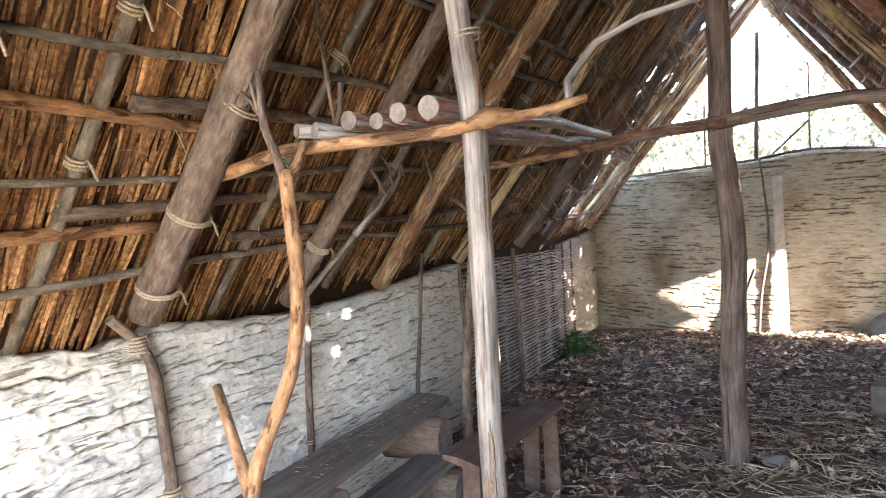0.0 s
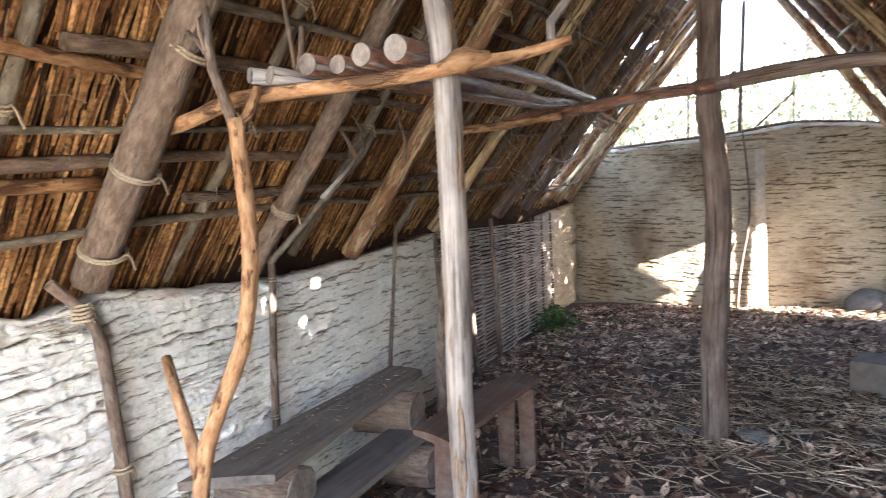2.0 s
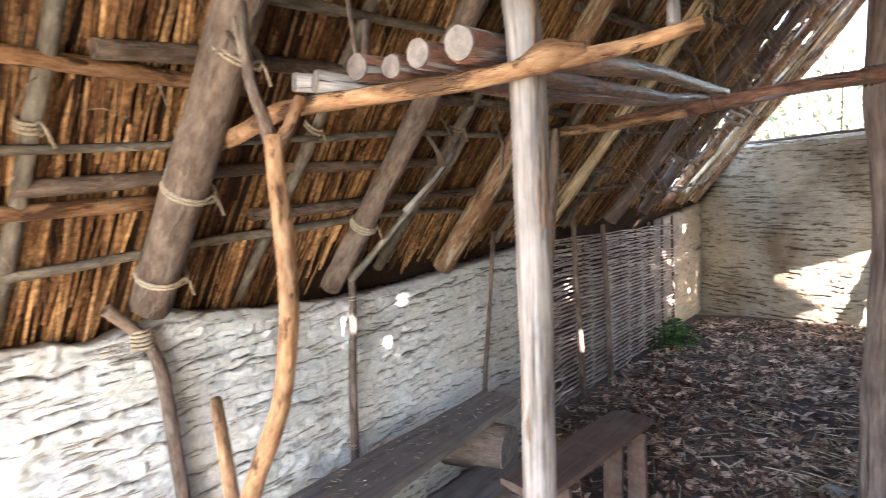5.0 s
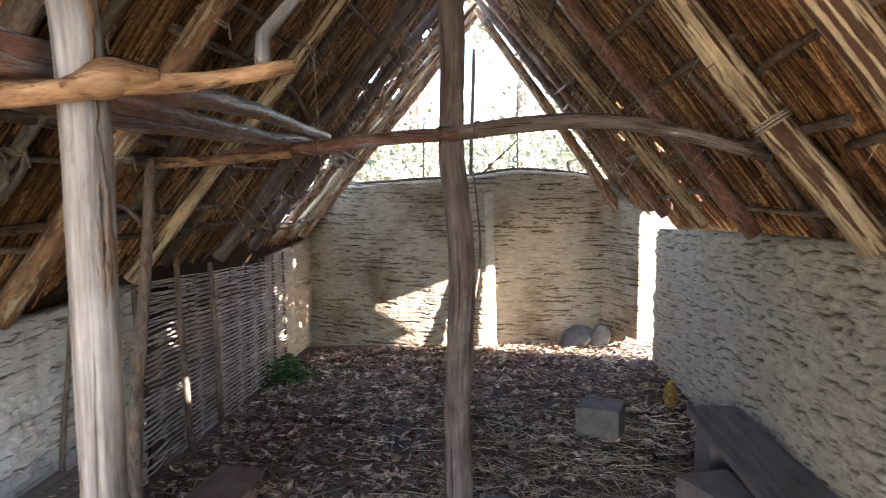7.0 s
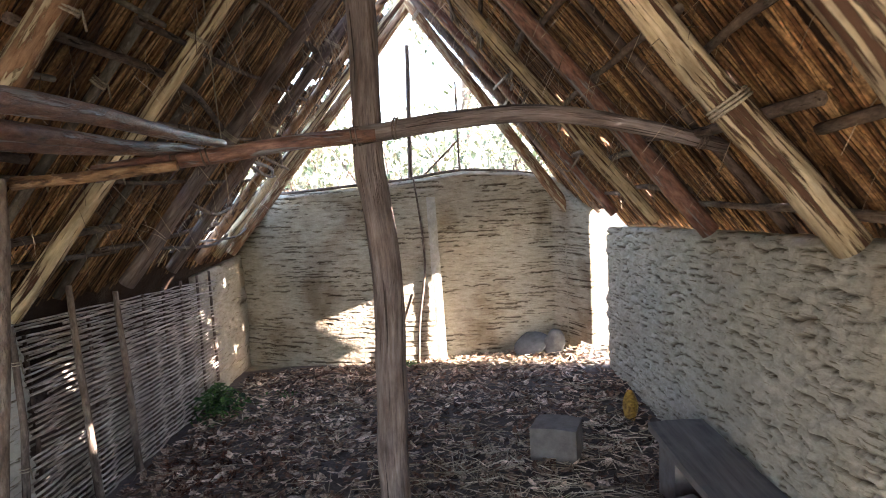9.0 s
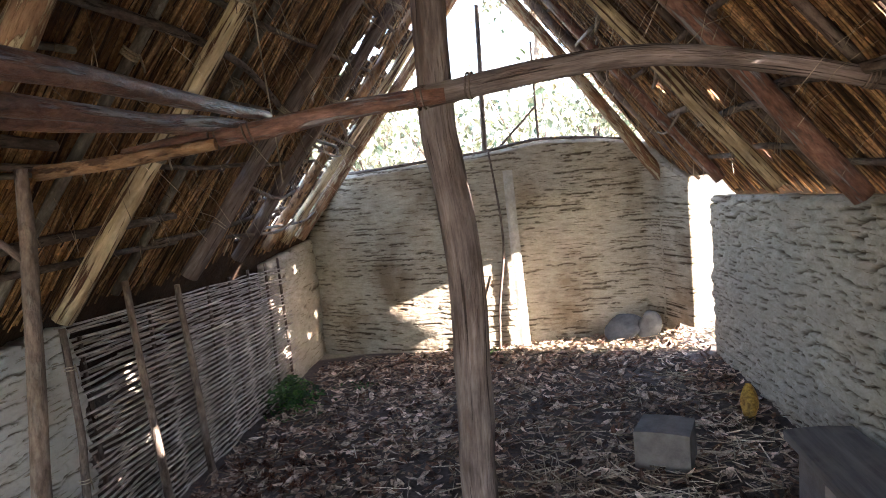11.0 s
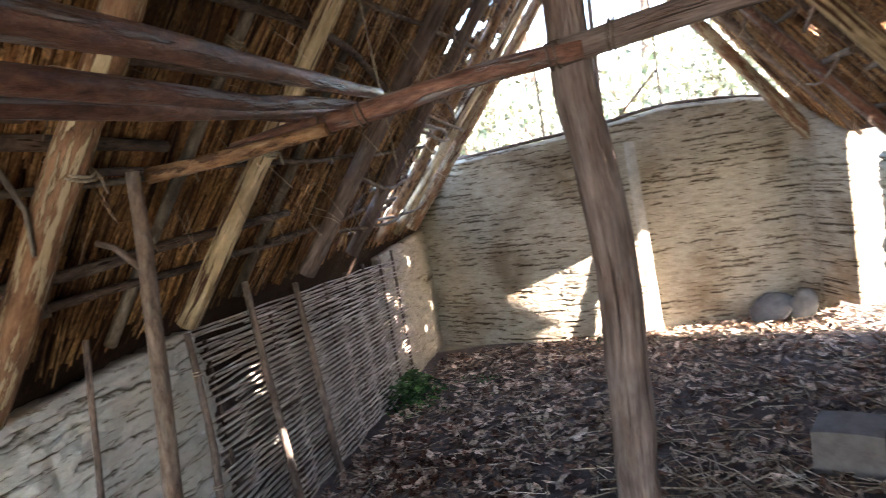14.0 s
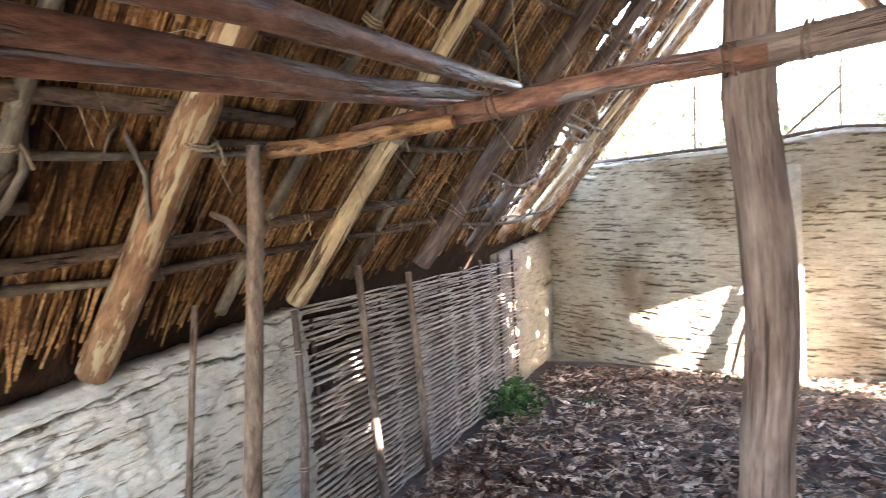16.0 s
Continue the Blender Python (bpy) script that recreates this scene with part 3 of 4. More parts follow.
        r = rnd.uniform(0.0028, 0.0058) if rnd.random() < 0.8 else rnd.uniform(0.005, 0.008)
        o = len(sv)
        for p, yy in ((a, y), (b, y + lean * ln)):
            for an in (0.3, 2.4, 4.5):
                c = p + out * math.cos(an) * r
                sv.append((c.x, yy + math.sin(an) * r, c.z))
        sf += [(o, o + 1, o + 4, o + 3), (o + 1, o + 2, o + 5, o + 4), (o + 2, o, o + 3, o + 5), (o, o + 2, o + 1), (o + 3, o + 4, o + 5)]
    reeds = mesh_object("reeds", sv, sf, M_REED, parent=ob, smooth=False, label="golden brown reed stems of the thatch")
    reeds["kind"] = "stuff"
    return ob


# west overhang lengthened out of view to shut out light behind the wattle
roof_west = roof_side("roof_west", WEST_FOOT, WEST_UP, WEST_OUT, 1.0, [], 3, "steep reed thatch slope over the whitewashed wall")
roof_east = roof_side("roof_east", EAST_FOOT, EAST_UP, EAST_OUT, 0.36, SPOTS, 4, "steep reed thatch slope with small sunlit gaps")


# ---------------------------------------------------------------- rafters, ridge, battens
def rafter(side, y, r, mat, label, lean=0.0, low=-0.02, top=0.12, ties=(), inset=0.0, r1=None, dx=0.0, dz=0.0):
    foot, up, out = (WEST_FOOT, WEST_UP, WEST_OUT) if side == "w" else (EAST_FOOT, EAST_UP, EAST_OUT)
    f = Vector((foot[0], y, foot[1])) - out * inset
    length = (Vector((RIDGE_X, 0, RIDGE_Z)) - Vector((foot[0], 0, foot[1]))).length
    a = f + up * low + Vector((dx, 0, dz))
    b = f + up * (length + top) + Vector((0, lean, 0))
    m = a.lerp(b, 0.5) + Vector((0, rng.uniform(-0.03, 0.03), 0)) - out * rng.uniform(-0.015, 0.02)
    ob = limb("rafter", [a, m, b], r, r1 or r * 0.75, mat, None, 12, 0.012, 0.06)
    tagged(ob, label, "rafter", "rafters of the roof")
    for t in ties:
        p = a + (b - a) * t
        lashing(p - out * 0.0, up, r * 1.05, ob, rng.choice((2, 3)))
    return ob


W_RAFTERS = [(-3.03, 0.078, M_SMOOTH, "thick smooth grey pole rafter lashed with rope", 0.0, (0.07, 0.22, 0.36)), (-2.20, 0.068, M_BARK, "thick brown bark pole rafter lashed with rope", 0.0, (0.05, 0.17, 0.33)),
             (-1.37, 0.048, M_BARK, "brown bark pole rafter under the thatch", 0.05, (0.12,)), (-0.57, 0.056, M_FLAKE, "half-peeled yellow pole rafter", 0.0, (0.3, 0.52)),
             (0.36, 0.048, M_PEEL, "half-peeled yellow pole rafter with bark strips", 0.0, (0.3, 0.55)), (1.45, 0.054, M_POST, "dark bark pole rafter", 0.05, (0.4,)),
             (2.12, 0.048, M_POST, "grey pole rafter near the end wall", 0.05, (0.45, 0.7)), (2.62, 0.042, M_HONEY, "honey-brown pole rafter near the end wall", 0.05, ()),
             (3.02, 0.044, M_PEEL, "honey-coloured pole rafter near the end wall", 0.1, ()), (3.38, 0.058, M_FLAKE, "peeled end rafter catching the sun", 0.05, ())]
for y, r, mat, label, lean, ties in W_RAFTERS:
    rafter("w", y, r, mat, label, lean, low=0.19 if y < -3 else 0.11 if y < -2 else -0.07 if -0.6 < y < 0 else -0.02, ties=ties)
E_RAFTERS = [(-3.2, 0.06, M_BARK, "brown bark pole rafter", 0, ()), (-2.62, 0.06, M_BARK, "brown bark pole rafter", 0, ()), (-1.42, 0.062, M_PEEL, "thick half-peeled yellow pole rafter", 0.0, (0.4,)),
             (-0.70, 0.058, M_PEEL, "thick half-peeled yellow pole rafter tied to a crossbeam", 0.0, (0.22, 0.5)), (0.50, 0.048, M_DARK, "dark sooty pole rafter", 0.0, ()),
             (1.40, 0.050, M_PEEL, "bleached half-peeled pole rafter", 0.0, (0.6, 0.86)), (2.45, 0.04, M_DARK, "dark pole rafter near the end wall", 0.0, ()), (2.95, 0.04, M_BARK, "brown pole rafter near the end wall", 0.0, ()),
             (3.34, 0.056, M_FLAKE, "peeled end rafter beside the doorway", 0.0, (0.9,))]
for y, r, mat, label, lean, ties in E_RAFTERS:
    rafter("e", y, r, mat, label, lean, low=0.06 if y > 0 else 0.12, ties=ties, dx=-0.16 if y > 3 else -0.03, dz=-0.12 if y > 3 else -0.02)
tagged(limb("ridge_pole", [(RIDGE_X, ROOF_Y0, RIDGE_Z + 0.10), (RIDGE_X + 0.02, -1.2, RIDGE_Z + 0.13), (RIDGE_X, 1.1, RIDGE_Z + 0.10)], 0.055, 0.05, M_BARK), "long bark-covered ridge pole", "ridge pole")


def batten(side, z, y0, y1, r, mat, label, lift=0.07, tilt=0.0):
    out = WEST_OUT if side == "w" else EAST_OUT
    x = west_at(z) if side == "w" else east_at(z)
    pts = [Vector((x, y0, z)) + out * lift, Vector((x, (y0 + y1) / 2, z + rng.uniform(-0.02, 0.02))) + out * lift, Vector((west_at(z + tilt) if side == "w" else east_at(z + tilt), y1, z + tilt)) + out * lift]
    return tagged(limb("batten", pts, r, r * 0.8, mat, None, 7, 0.012, 0.08), label, "batten", "battens under the thatch")


batten("w", 1.85, -3.9, -2.05, 0.026, M_HONEY, "honey-coloured split pole tied behind the rafters", 0.075, -0.05)
batten("w", 1.52, -3.9, -2.25, 0.028, M_HONEY, "pale peeled pole tied behind the rafters", 0.07, -0.02)
batten("w", 1.86, -2.5, -0.7, 0.026, M_BARK, "brown pole with a pointed end behind the rafters", 0.075, 0.0)
batten("w", 1.56, -2.62, -0.9, 0.024, M_BARK, "brown pole with a pointed end behind the rafters", 0.075, 0.0)
batten("w", 1.44, -1.9, 0.95, 0.024, M_TWIG, "long dark crooked pole low under the thatch", 0.05, 0.03)
batten("w", 1.80, -1.75, -0.15, 0.026, M_TWIG, "dark pole tied behind the rafters", 0.06, -0.02)
batten("w", 2.18, -0.65, 1.9, 0.02, M_TWIG, "dark pole tied behind the rafters", 0.05, -0.25)
for z, r in ((1.36, 0.018), (1.69, 0.014), (2.02, 0.016), (2.32, 0.015), (2.62, 0.015), (2.9, 0.013)):
    y = ROOF_Y0
    while y < 3.4:
        e = min(3.55, y + rng.uniform(1.3, 2.2))
        batten("w", z + rng.uniform(-0.03, 0.03), y, e, r, M_HAZEL if y < -1.2 else M_TWIG, "thin grey hazel batten holding the reeds", 0.055, rng.uniform(-0.04, 0.04))
        y = e - rng.uniform(0.05, 0.3)
for z, r in ((1.50, 0.018), (1.78, 0.022), (2.06, 0.016), (2.36, 0.02), (2.66, 0.016), (2.9, 0.013)):
    y = ROOF_Y0
    while y < 3.4:
        e = min(3.55, y + rng.uniform(1.2, 2.0))
        batten("e", z + rng.uniform(-0.05, 0.05), y, e, r, M_TWIG if rng.random() < 0.6 else M_BARK, "crooked thin branch batten holding the reeds", 0.045, rng.uniform(-0.12, 0.12))
        y = e - rng.uniform(0.0, 0.3)
for y, lean in ((-3.5, 0.0), (-2.62, 0.05), (-1.78, 0.06), (-1.0, 0.05), (0.0, 0.03), (0.85, 0.0)):
    ob = rafter("w", y, 0.024, M_HAZEL, "slim grey hazel pole lying against the reeds", lean, -0.05, 0.0, (0.28, 0.45), inset=-0.075)
for y, lean in ((-0.05, 0.0), (1.05, 0.0), (2.0, 0.0), (2.9, 0.0)):
    rafter("e", y, 0.02, M_TWIG, "slim dark pole lying against the reeds", lean, 0.0, 0.0, (), inset=-0.07)

# ---------------------------------------------------------------- posts and beams
post = tagged(limb("ridge_post", [(0.0, 0.0, -0.15), (0.0, -0.02, 0.5), (0.03, -0.07, 1.2), (0.0, -0.085, 1.6), (-0.02, -0.08, 1.87), (-0.03, -0.05, 2.6), (-0.06, 0, RIDGE_Z + 0.08)], 0.066, 0.055, M_POST, None, 16, 0.012, 0.10),
              "dark weathered oak ridge post with long cracks", "post")
lashing((-0.02, -0.08, 1.85), (0, 0, 1), 0.066, post, 3, 0.006, label="dark cord lashing", mat=M_TWIG)
tagged(limb("crossbeam", [(-0.04, -0.13, 1.85), (0.3, -0.14, 1.88), (0.66, -0.14, 1.895), (1.05, -0.13, 1.82), (1.36, -0.12, 1.73)], 0.038, 0.03, M_POST, None, 10, 0.008), "curved grey crossbeam tied to the ridge post", "beam")
xb = bpy.data.objects["crossbeam"]
lashing((0.10, -0.135, 1.865), (1, 0, 0), 0.038, xb, 2, 0.004, mat=M_TWIG)
lashing((1.27, -0.125, 1.76), (1, 0, -0.3), 0.033, xb, 3, 0.004, mat=M_TWIG)
tagged(limb("crossbeam", [(-1.05, -0.22, 1.75), (-0.85, -0.2, 1.775), (-0.56, -0.17, 1.80), (-0.28, -0.15, 1.83), (0.02, -0.14, 1.845)], 0.034, 0.03, M_DARK, None, 10, 0.008), "dark crooked crossbeam carrying the rack poles", "beam")
for at in ((-0.63, -0.178, 1.79), (-0.74, -0.19, 1.782), (-0.06, -0.145, 1.84)):
    lashing(at, (1, 0.1, 0.1), 0.033, bpy.data.objects["crossbeam.001"], 2, 0.004, 0.02, "dark cord tie", M_TWIG)
tagged(limb("crossbeam", [(-1.31, -0.31, 1.725), (-1.1, -0.29, 1.735), (-0.72, -0.24, 1.765)], 0.026, 0.02, M_HONEY, None, 9, 0.008), "short split branch under the rack poles", "beam")
apost = tagged(limb("forked_post", [(-0.375, -2.17, -0.1), (-0.375, -2.17, 0.8), (-0.37, -2.17, 1.36), (-0.375, -2.16, 1.76), (-0.395, -2.15, 1.95), (-0.425, -2.14, 2.3), (-0.455, -2.12, 2.62)], 0.034, 0.033, M_PALE, None, 12, 0.006, 0.05),
               "bleached grey standing pole carrying the log rack", "post")
lashing((-0.39, -2.14, 2.0), (0, 0, 1), 0.038, apost, 2, 0.003, label="thin cord")
rack_beam = tagged(limb("rack_beam", [(-1.46, -2.12, 1.70), (-1.2, -2.18, 1.72), (-0.97, -2.25, 1.745), (-0.66, -2.25, 1.745), (-0.46, -2.23, 1.748), (-0.31, -2.20, 1.765), (-0.19, -2.15, 1.778), (-0.08, -2.107, 1.802)], 0.025, 0.0115, M_HONEY, None, 12, 0.008, 0.12), "curvy honey-coloured branch carrying the log ends", "beam")
limb("side_branch", [(-0.12, -2.123, 1.795), (-0.15, -2.06, 1.84), (-0.115, -2.02, 1.91), (-0.04, -2.0, 1.98), (0.06, -1.98, 2.0), (0.2, -1.95, 2.03)], 0.012, 0.009, M_PALE, rack_beam, 7, 0.004)
limb("knot", [(-0.36, -2.212, 1.760), (-0.305, -2.205, 1.768), (-0.245, -2.178, 1.774)], 0.015, 0.012, M_HONEY, rack_beam, 12, 0.003, 0.2, n=14, label="pale swollen knot of the branch", swell=0.95)
LOGS = [(-0.90, 0.022, M_PALE, -1.04), (-0.835, 0.025, M_PALE, -0.95), (-0.725, 0.028, M_DARK, -0.83), (-0.627, 0.024, M_DARK, -0.74), (-0.545, 0.028, M_DARK, -0.67), (-0.448, 0.032, M_DARK, -0.58)]
for x, r, mat, x2 in LOGS:
    z1 = 1.803 + (r - 0.027)
    zb = 1.80 + (x2 + 0.56) * 0.10 + 0.022 + r * 0.5
    y1 = -0.12 if x > -0.8 else -1.95
    if x < -0.8:
        x2, zb = x + 0.20, z1 + 0.01
    zb += 0.012 * math.sin(x * 40)
    ob = limb("rack_pole", [(x, -2.25 + rng.uniform(-0.015, 0.015), z1), (x + (x2 - x) * 0.45 + rng.uniform(-0.015, 0.015), (y1 - 2.25) / 2, (z1 + zb) / 2 + {-0.627: -0.032, -0.448: 0.012, -0.725: 0.006}.get(x, -0.018)), (x2, y1, zb)], r, r * 0.5, mat, None, 12, 0.012, 0.09)
    tagged(ob, "dark bark pole lying in the rack with a pale sawn end", "pole", "poles of the rack")
    e = ob.data.vertices[0].co
    c = sum((ob.data.vertices[k].co for k in range(12)), Vector()) / 12
    d = (c - sum((ob.data.vertices[k].co for k in range(12, 24)), Vector()) / 12).normalized()
    limb("sawn_end", [c, c + d * 0.004], r * 0.99, r * 0.93, M_SAWN if x > -0.55 else M_GREYEND, ob, 14, 0, 0.04, n=2, label="pale sawn end")
prop = tagged(limb("forked_prop", [(-1.12, -2.42, -0.15), (-1.10, -2.42, 0.4), (-1.07, -2.40, 0.75), (-0.94, -2.38, 1.02), (-0.895, -2.37, 1.13), (-0.855, -2.36, 1.36), (-0.875, -2.35, 1.60), (-0.885, -2.34, 1.68)], 0.024, 0.021, M_HONEY, None, 12, 0.006, 0.10), "knotty forked honey-coloured prop under the rack beam", "prop")
limb("tine", [(-0.882, -2.345, 1.66), (-0.92, -2.35, 1.77), (-0.965, -2.34, 1.86), (-0.965, -2.33, 1.97)], 0.016, 0.009, M_BARK, prop, 9, 0.004, 0.1)
limb("branch", [(-0.965, -2.34, 1.86), (-0.985, -2.335, 1.91), (-0.995, -2.33, 1.945)], 0.007, 0.005, M_BARK, prop, 6, 0.003)
limb("branch", [(-0.885, -2.345, 1.64), (-0.855, -2.32, 1.70), (-0.85, -2.29, 1.76)], 0.016, 0.012, M_HONEY, prop, 8, 0.003)
limb("branch", [(-0.95, -2.345, 1.84), (-1.0, -2.33, 1.89), (-1.07, -2.30, 1.93)], 0.009, 0.006, M_TWIG, prop, 6, 0.003)
limb("branch", [(-1.08, -2.40, 0.70), (-1.20, -2.34, 0.83), (-1.36, -2.26, 0.99)], 0.022, 0.016, M_HONEY, prop, 9, 0.004, label="pale sawn side branch")
fork = tagged(limb("forked_stake", [(-1.42, -0.46, -0.12), (-1.40, -0.45, 0.5), (-1.34, -0.42, 1.1), (-1.31, -0.40, 1.5), (-1.30, -0.39, 1.74)], 0.034, 0.020, M_BARK, None, 10, 0.012, 0.09), "slim forked bark stake beside the daub wall", "stake")
limb("branch", [(-1.32, -0.41, 1.45), (-1.38, -0.44, 1.53), (-1.43, -0.45, 1.55)], 0.012, 0.009, M_TWIG, fork, 6, 0.003)

# wall stakes
for pts, r, label in (([(-1.80, -2.15, -0.14), (-1.79, -2.17, 0.5), (-1.79, -2.19, 0.95), (-1.80, -2.24, 1.10), (-1.80, -2.34, 1.22)], 0.027, "brown forked stake lashed to a rafter foot"),
                      ([(-1.80, -2.92, -0.14), (-1.79, -3.0, 0.5), (-1.79, -3.05, 1.2)], 0.024, "crooked stake under the grey rafter"),
                      ([(-1.80, -1.40, -0.14), (-1.80, -1.38, 0.4), (-1.80, -1.32, 1.05), (-1.80, -1.32, 1.18)], 0.02, "weathered stake tied against the daub wall"),
                      ([(-1.79, -0.42, -0.14), (-1.79, -0.37, 0.5), (-1.78, -0.26, 1.22)], 0.015, "thin weathered stake tied against the daub wall"),
                      ([(-1.77, 0.16, -0.14), (-1.78, 0.22, 0.4), (-1.77, 0.23, 0.62), (-1.80, 0.27, 0.9), (-1.81, 0.28, 1.08)], 0.02, "crooked dark stake at the end of the daub")):
    ob = tagged(limb("wall_stake", pts, r, r * 0.75, M_TWIG if r < 0.022 else M_BARK, None, 9, 0.012, 0.09), label, "stake", "stakes along the wall")
    if r > 0.016:
        for z in (0.36, 1.12 if r > 0.022 else 0.95):
            k = min(range(len(pts)), key=lambda i: abs(pts[i][2] - z))
            lashing(pts[k], (0, 0, 1), r, ob, 5 if z > 1 else 2, 0.0065 if r > 0.022 else 0.003, 0.014, "pale wound cord")


# ---------------------------------------------------------------- wattle
def build_wattle():
    root = tagged(new("wattle_panel"), "bare woven wattle panel of grey withies between stakes", "wattle")
    root.location = (-1.87, 1.5, -0.1)
    inv = Matrix.Translation((-1.87, 1.5, -0.1)).inverted()
    stakes = [0.45, 0.76, 1.0, 1.22, 1.65, 1.95, 2.25, 2.55, 2.82]
    for y in stakes:
        big = y in (0.76, 1.22)
        top = 1.20 if y == 0.76 else (1.09 if big else 1.0)
        pts = [(-1.87 + (0.05 if big else 0), y + 0.1 * big, -0.16), (-1.87 + (0.05 if big else 0), y + 0.05 * big, 0.5), (-1.87 + (0.05 if big else 0), y, top)]
        o = limb("stake", pts, 0.026 if big else 0.013, 0.017 if big else 0.011, M_BARK if big else M_TWIG, root, 8, 0.012)
        o.matrix_parent_inverse = inv
    z, row = -0.10, 0
    while z < 1.07:
        y0, y1 = 0.33 + rng.uniform(-0.02, 0.04), 2.93 + rng.uniform(-0.1, 0.05)
        if 0.9 < z:
            y1 = 2.9
        pts = []
        n = 36
        for i in range(n + 1):
            y = y0 + (y1 - y0) * i / n
            k = np.interp(y, stakes, range(len(stakes)))
            x = -1.87 + 0.017 * math.cos(math.pi * (k + row))
            zz = z + (y - 0.33) * (-0.055 if z > 0.2 else -0.02) * (z / 1.0) + 0.008 * noise.noise(Vector((y * 3, row * 4.1, 0)))
            pts.append((x, y, zz))
        a = rng.randint(0, 6) if rng.random() < 0.35 else 0
        b = n + 1 - (rng.randint(0, 8) if rng.random() < 0.35 else 0)
        r = rng.uniform(0.0056, 0.0092)
        o = limb("withy", pts[a:b], r, r * 0.8, M_ROD, root, 5, 0.0, 0.05, n=60)
        o.matrix_parent_inverse = inv
        z += rng.uniform(0.013, 0.0195)
        row += 1


build_wattle()

# ---------------------------------------------------------------- end wall fittings
plank = tagged(part("board", slab_bm([(0.045, 3.355, -0.05), (0.135, 3.355, -0.05), (0.095, 3.385, 1.53), (0.01, 3.385, 1.53)], 0.025, 10, 0.004, 3), M_BOARD), "pale upright board leaning against the end wall", "board")
tagged(limb("leaning_stick", [(-0.13, 3.30, -0.03), (-0.10, 3.33, 0.4), (-0.03, 3.36, 0.9), (-0.06, 3.37, 1.4), (-0.09, 3.39, 1.72)], 0.012, 0.008, M_TWIG, None, 7, 0.012), "thin crooked stick leaning on the end wall", "stick")
tagged(limb("leaning_stick", [(-0.36, 3.405, -0.03), (-0.28, 3.405, 0.3), (-0.17, 3.40, 0.62)], 0.018, 0.014, M_BARK, None, 8, 0.006), "short bark stick leaning on the end wall", "stick")
tagged(limb("wall_cap_pole", [(x, gable_y(x) + 0.05, GTOP(x) + 0.012) for x in (-1.5, -1.0, -0.5, -0.1)], 0.016, 0.013, M_TWIG, None, 7, 0.008), "dark pole capping the end wall", "pole")
tagged(limb("wall_cap_pole", [(x, gable_y(x) + 0.05, GTOP(x) + 0.012) for x in (-0.12, 0.3, 0.7, 1.05)], 0.015, 0.012, M_TWIG, None, 7, 0.008), "dark pole capping the end wall", "pole")
for pts, r in (([(-0.62, 3.56, 1.60), (-0.61, 3.55, 2.3)], 0.011), ([(-0.14, 3.53, 1.55), (-0.12, 3.53, 2.3), (-0.10, 3.53, 2.95)], 0.024), ([(0.34, 3.55, 1.68), (0.33, 3.55, 2.6)], 0.011), ([(-0.02, 3.55, 1.72), (0.34, 3.55, 2.06)], 0.011), ([(0.85, 3.52, 1.66), (0.85, 3.52, 1.79)], 0.012)):
    tagged(limb("gable_stick", pts, r, r * 0.85, M_TWIG, None, 7, 0.008), "dark stick standing in the open gable", "stick", "sticks in the gable")

# ---------------------------------------------------------------- stones and blocks
def stone(name, size, at, seed, label, mat=M_STONE, tilt=(0, 0, 0), rough=0.35, category="stone"):
    ob = part(name, rock_bm(size, seed, 0.5, 3, rough), mat)
    ob.matrix_world = pose(*at, *tilt)
    return tagged(ob, label, category)


stone("stone", (0.17, 0.13, 0.035), (0.93, 3.28, 0.12), 2, "flat grey stone slab leaning by the doorway", M_SHADE_STONE, (42, -24, 0), 0.2)
stone("stone", (0.10, 0.07, 0.13), (1.14, 3.25, 0.13), 5, "upright grey stone by the doorway", M_SHADE_STONE, (0, 8, 30))
stone("stone", (0.085, 0.06, 0.04), (0.19, 0.06, 0.02), 8, "flat pale stone at the foot of the ridge post")
stone("stone", (0.08, 0.05, 0.02), (-0.15, 0.08, 0.0), 9, "flat dusty stone sunk in the floor")


def block(name, corners, h, mat, label, category, seed):
    return tagged(part(name, slab_bm(corners, h, 4, 0.006, seed), mat), label, category)


block("block", [(0.66, 0.93, 0.235), (0.91, 0.84, 0.235), (0.98, 1.02, 0.25), (0.74, 1.10, 0.25)], 0.26, M_BLOCK, "squat grey block standing on the earth floor", "block", 2)
block("block", [(1.03, -0.02, 0.25), (1.17, -0.30, 0.25), (1.37, -0.19, 0.26), (1.27, 0.04, 0.26)], 0.27, M_BLOCK, "squat grey block in front of the plank bench", "block", 4)


# ---------------------------------------------------------------- benches
def log_round(at, axis, r, ln, parent=None):
    a = Vector(at)
    d = Vector(axis).normalized() * ln / 2
    log = limb("log_support", [a - d, a + d], r, r * 0.97, M_BARK, parent, 16, 0.0, 0.05)
    limb("sawn_end", [a + d, a + d * 1.02], r * 0.94, r * 0.9, M_GREYEND, log, 16, 0, 0.04, n=2, label="grey sawn log end")
    return log


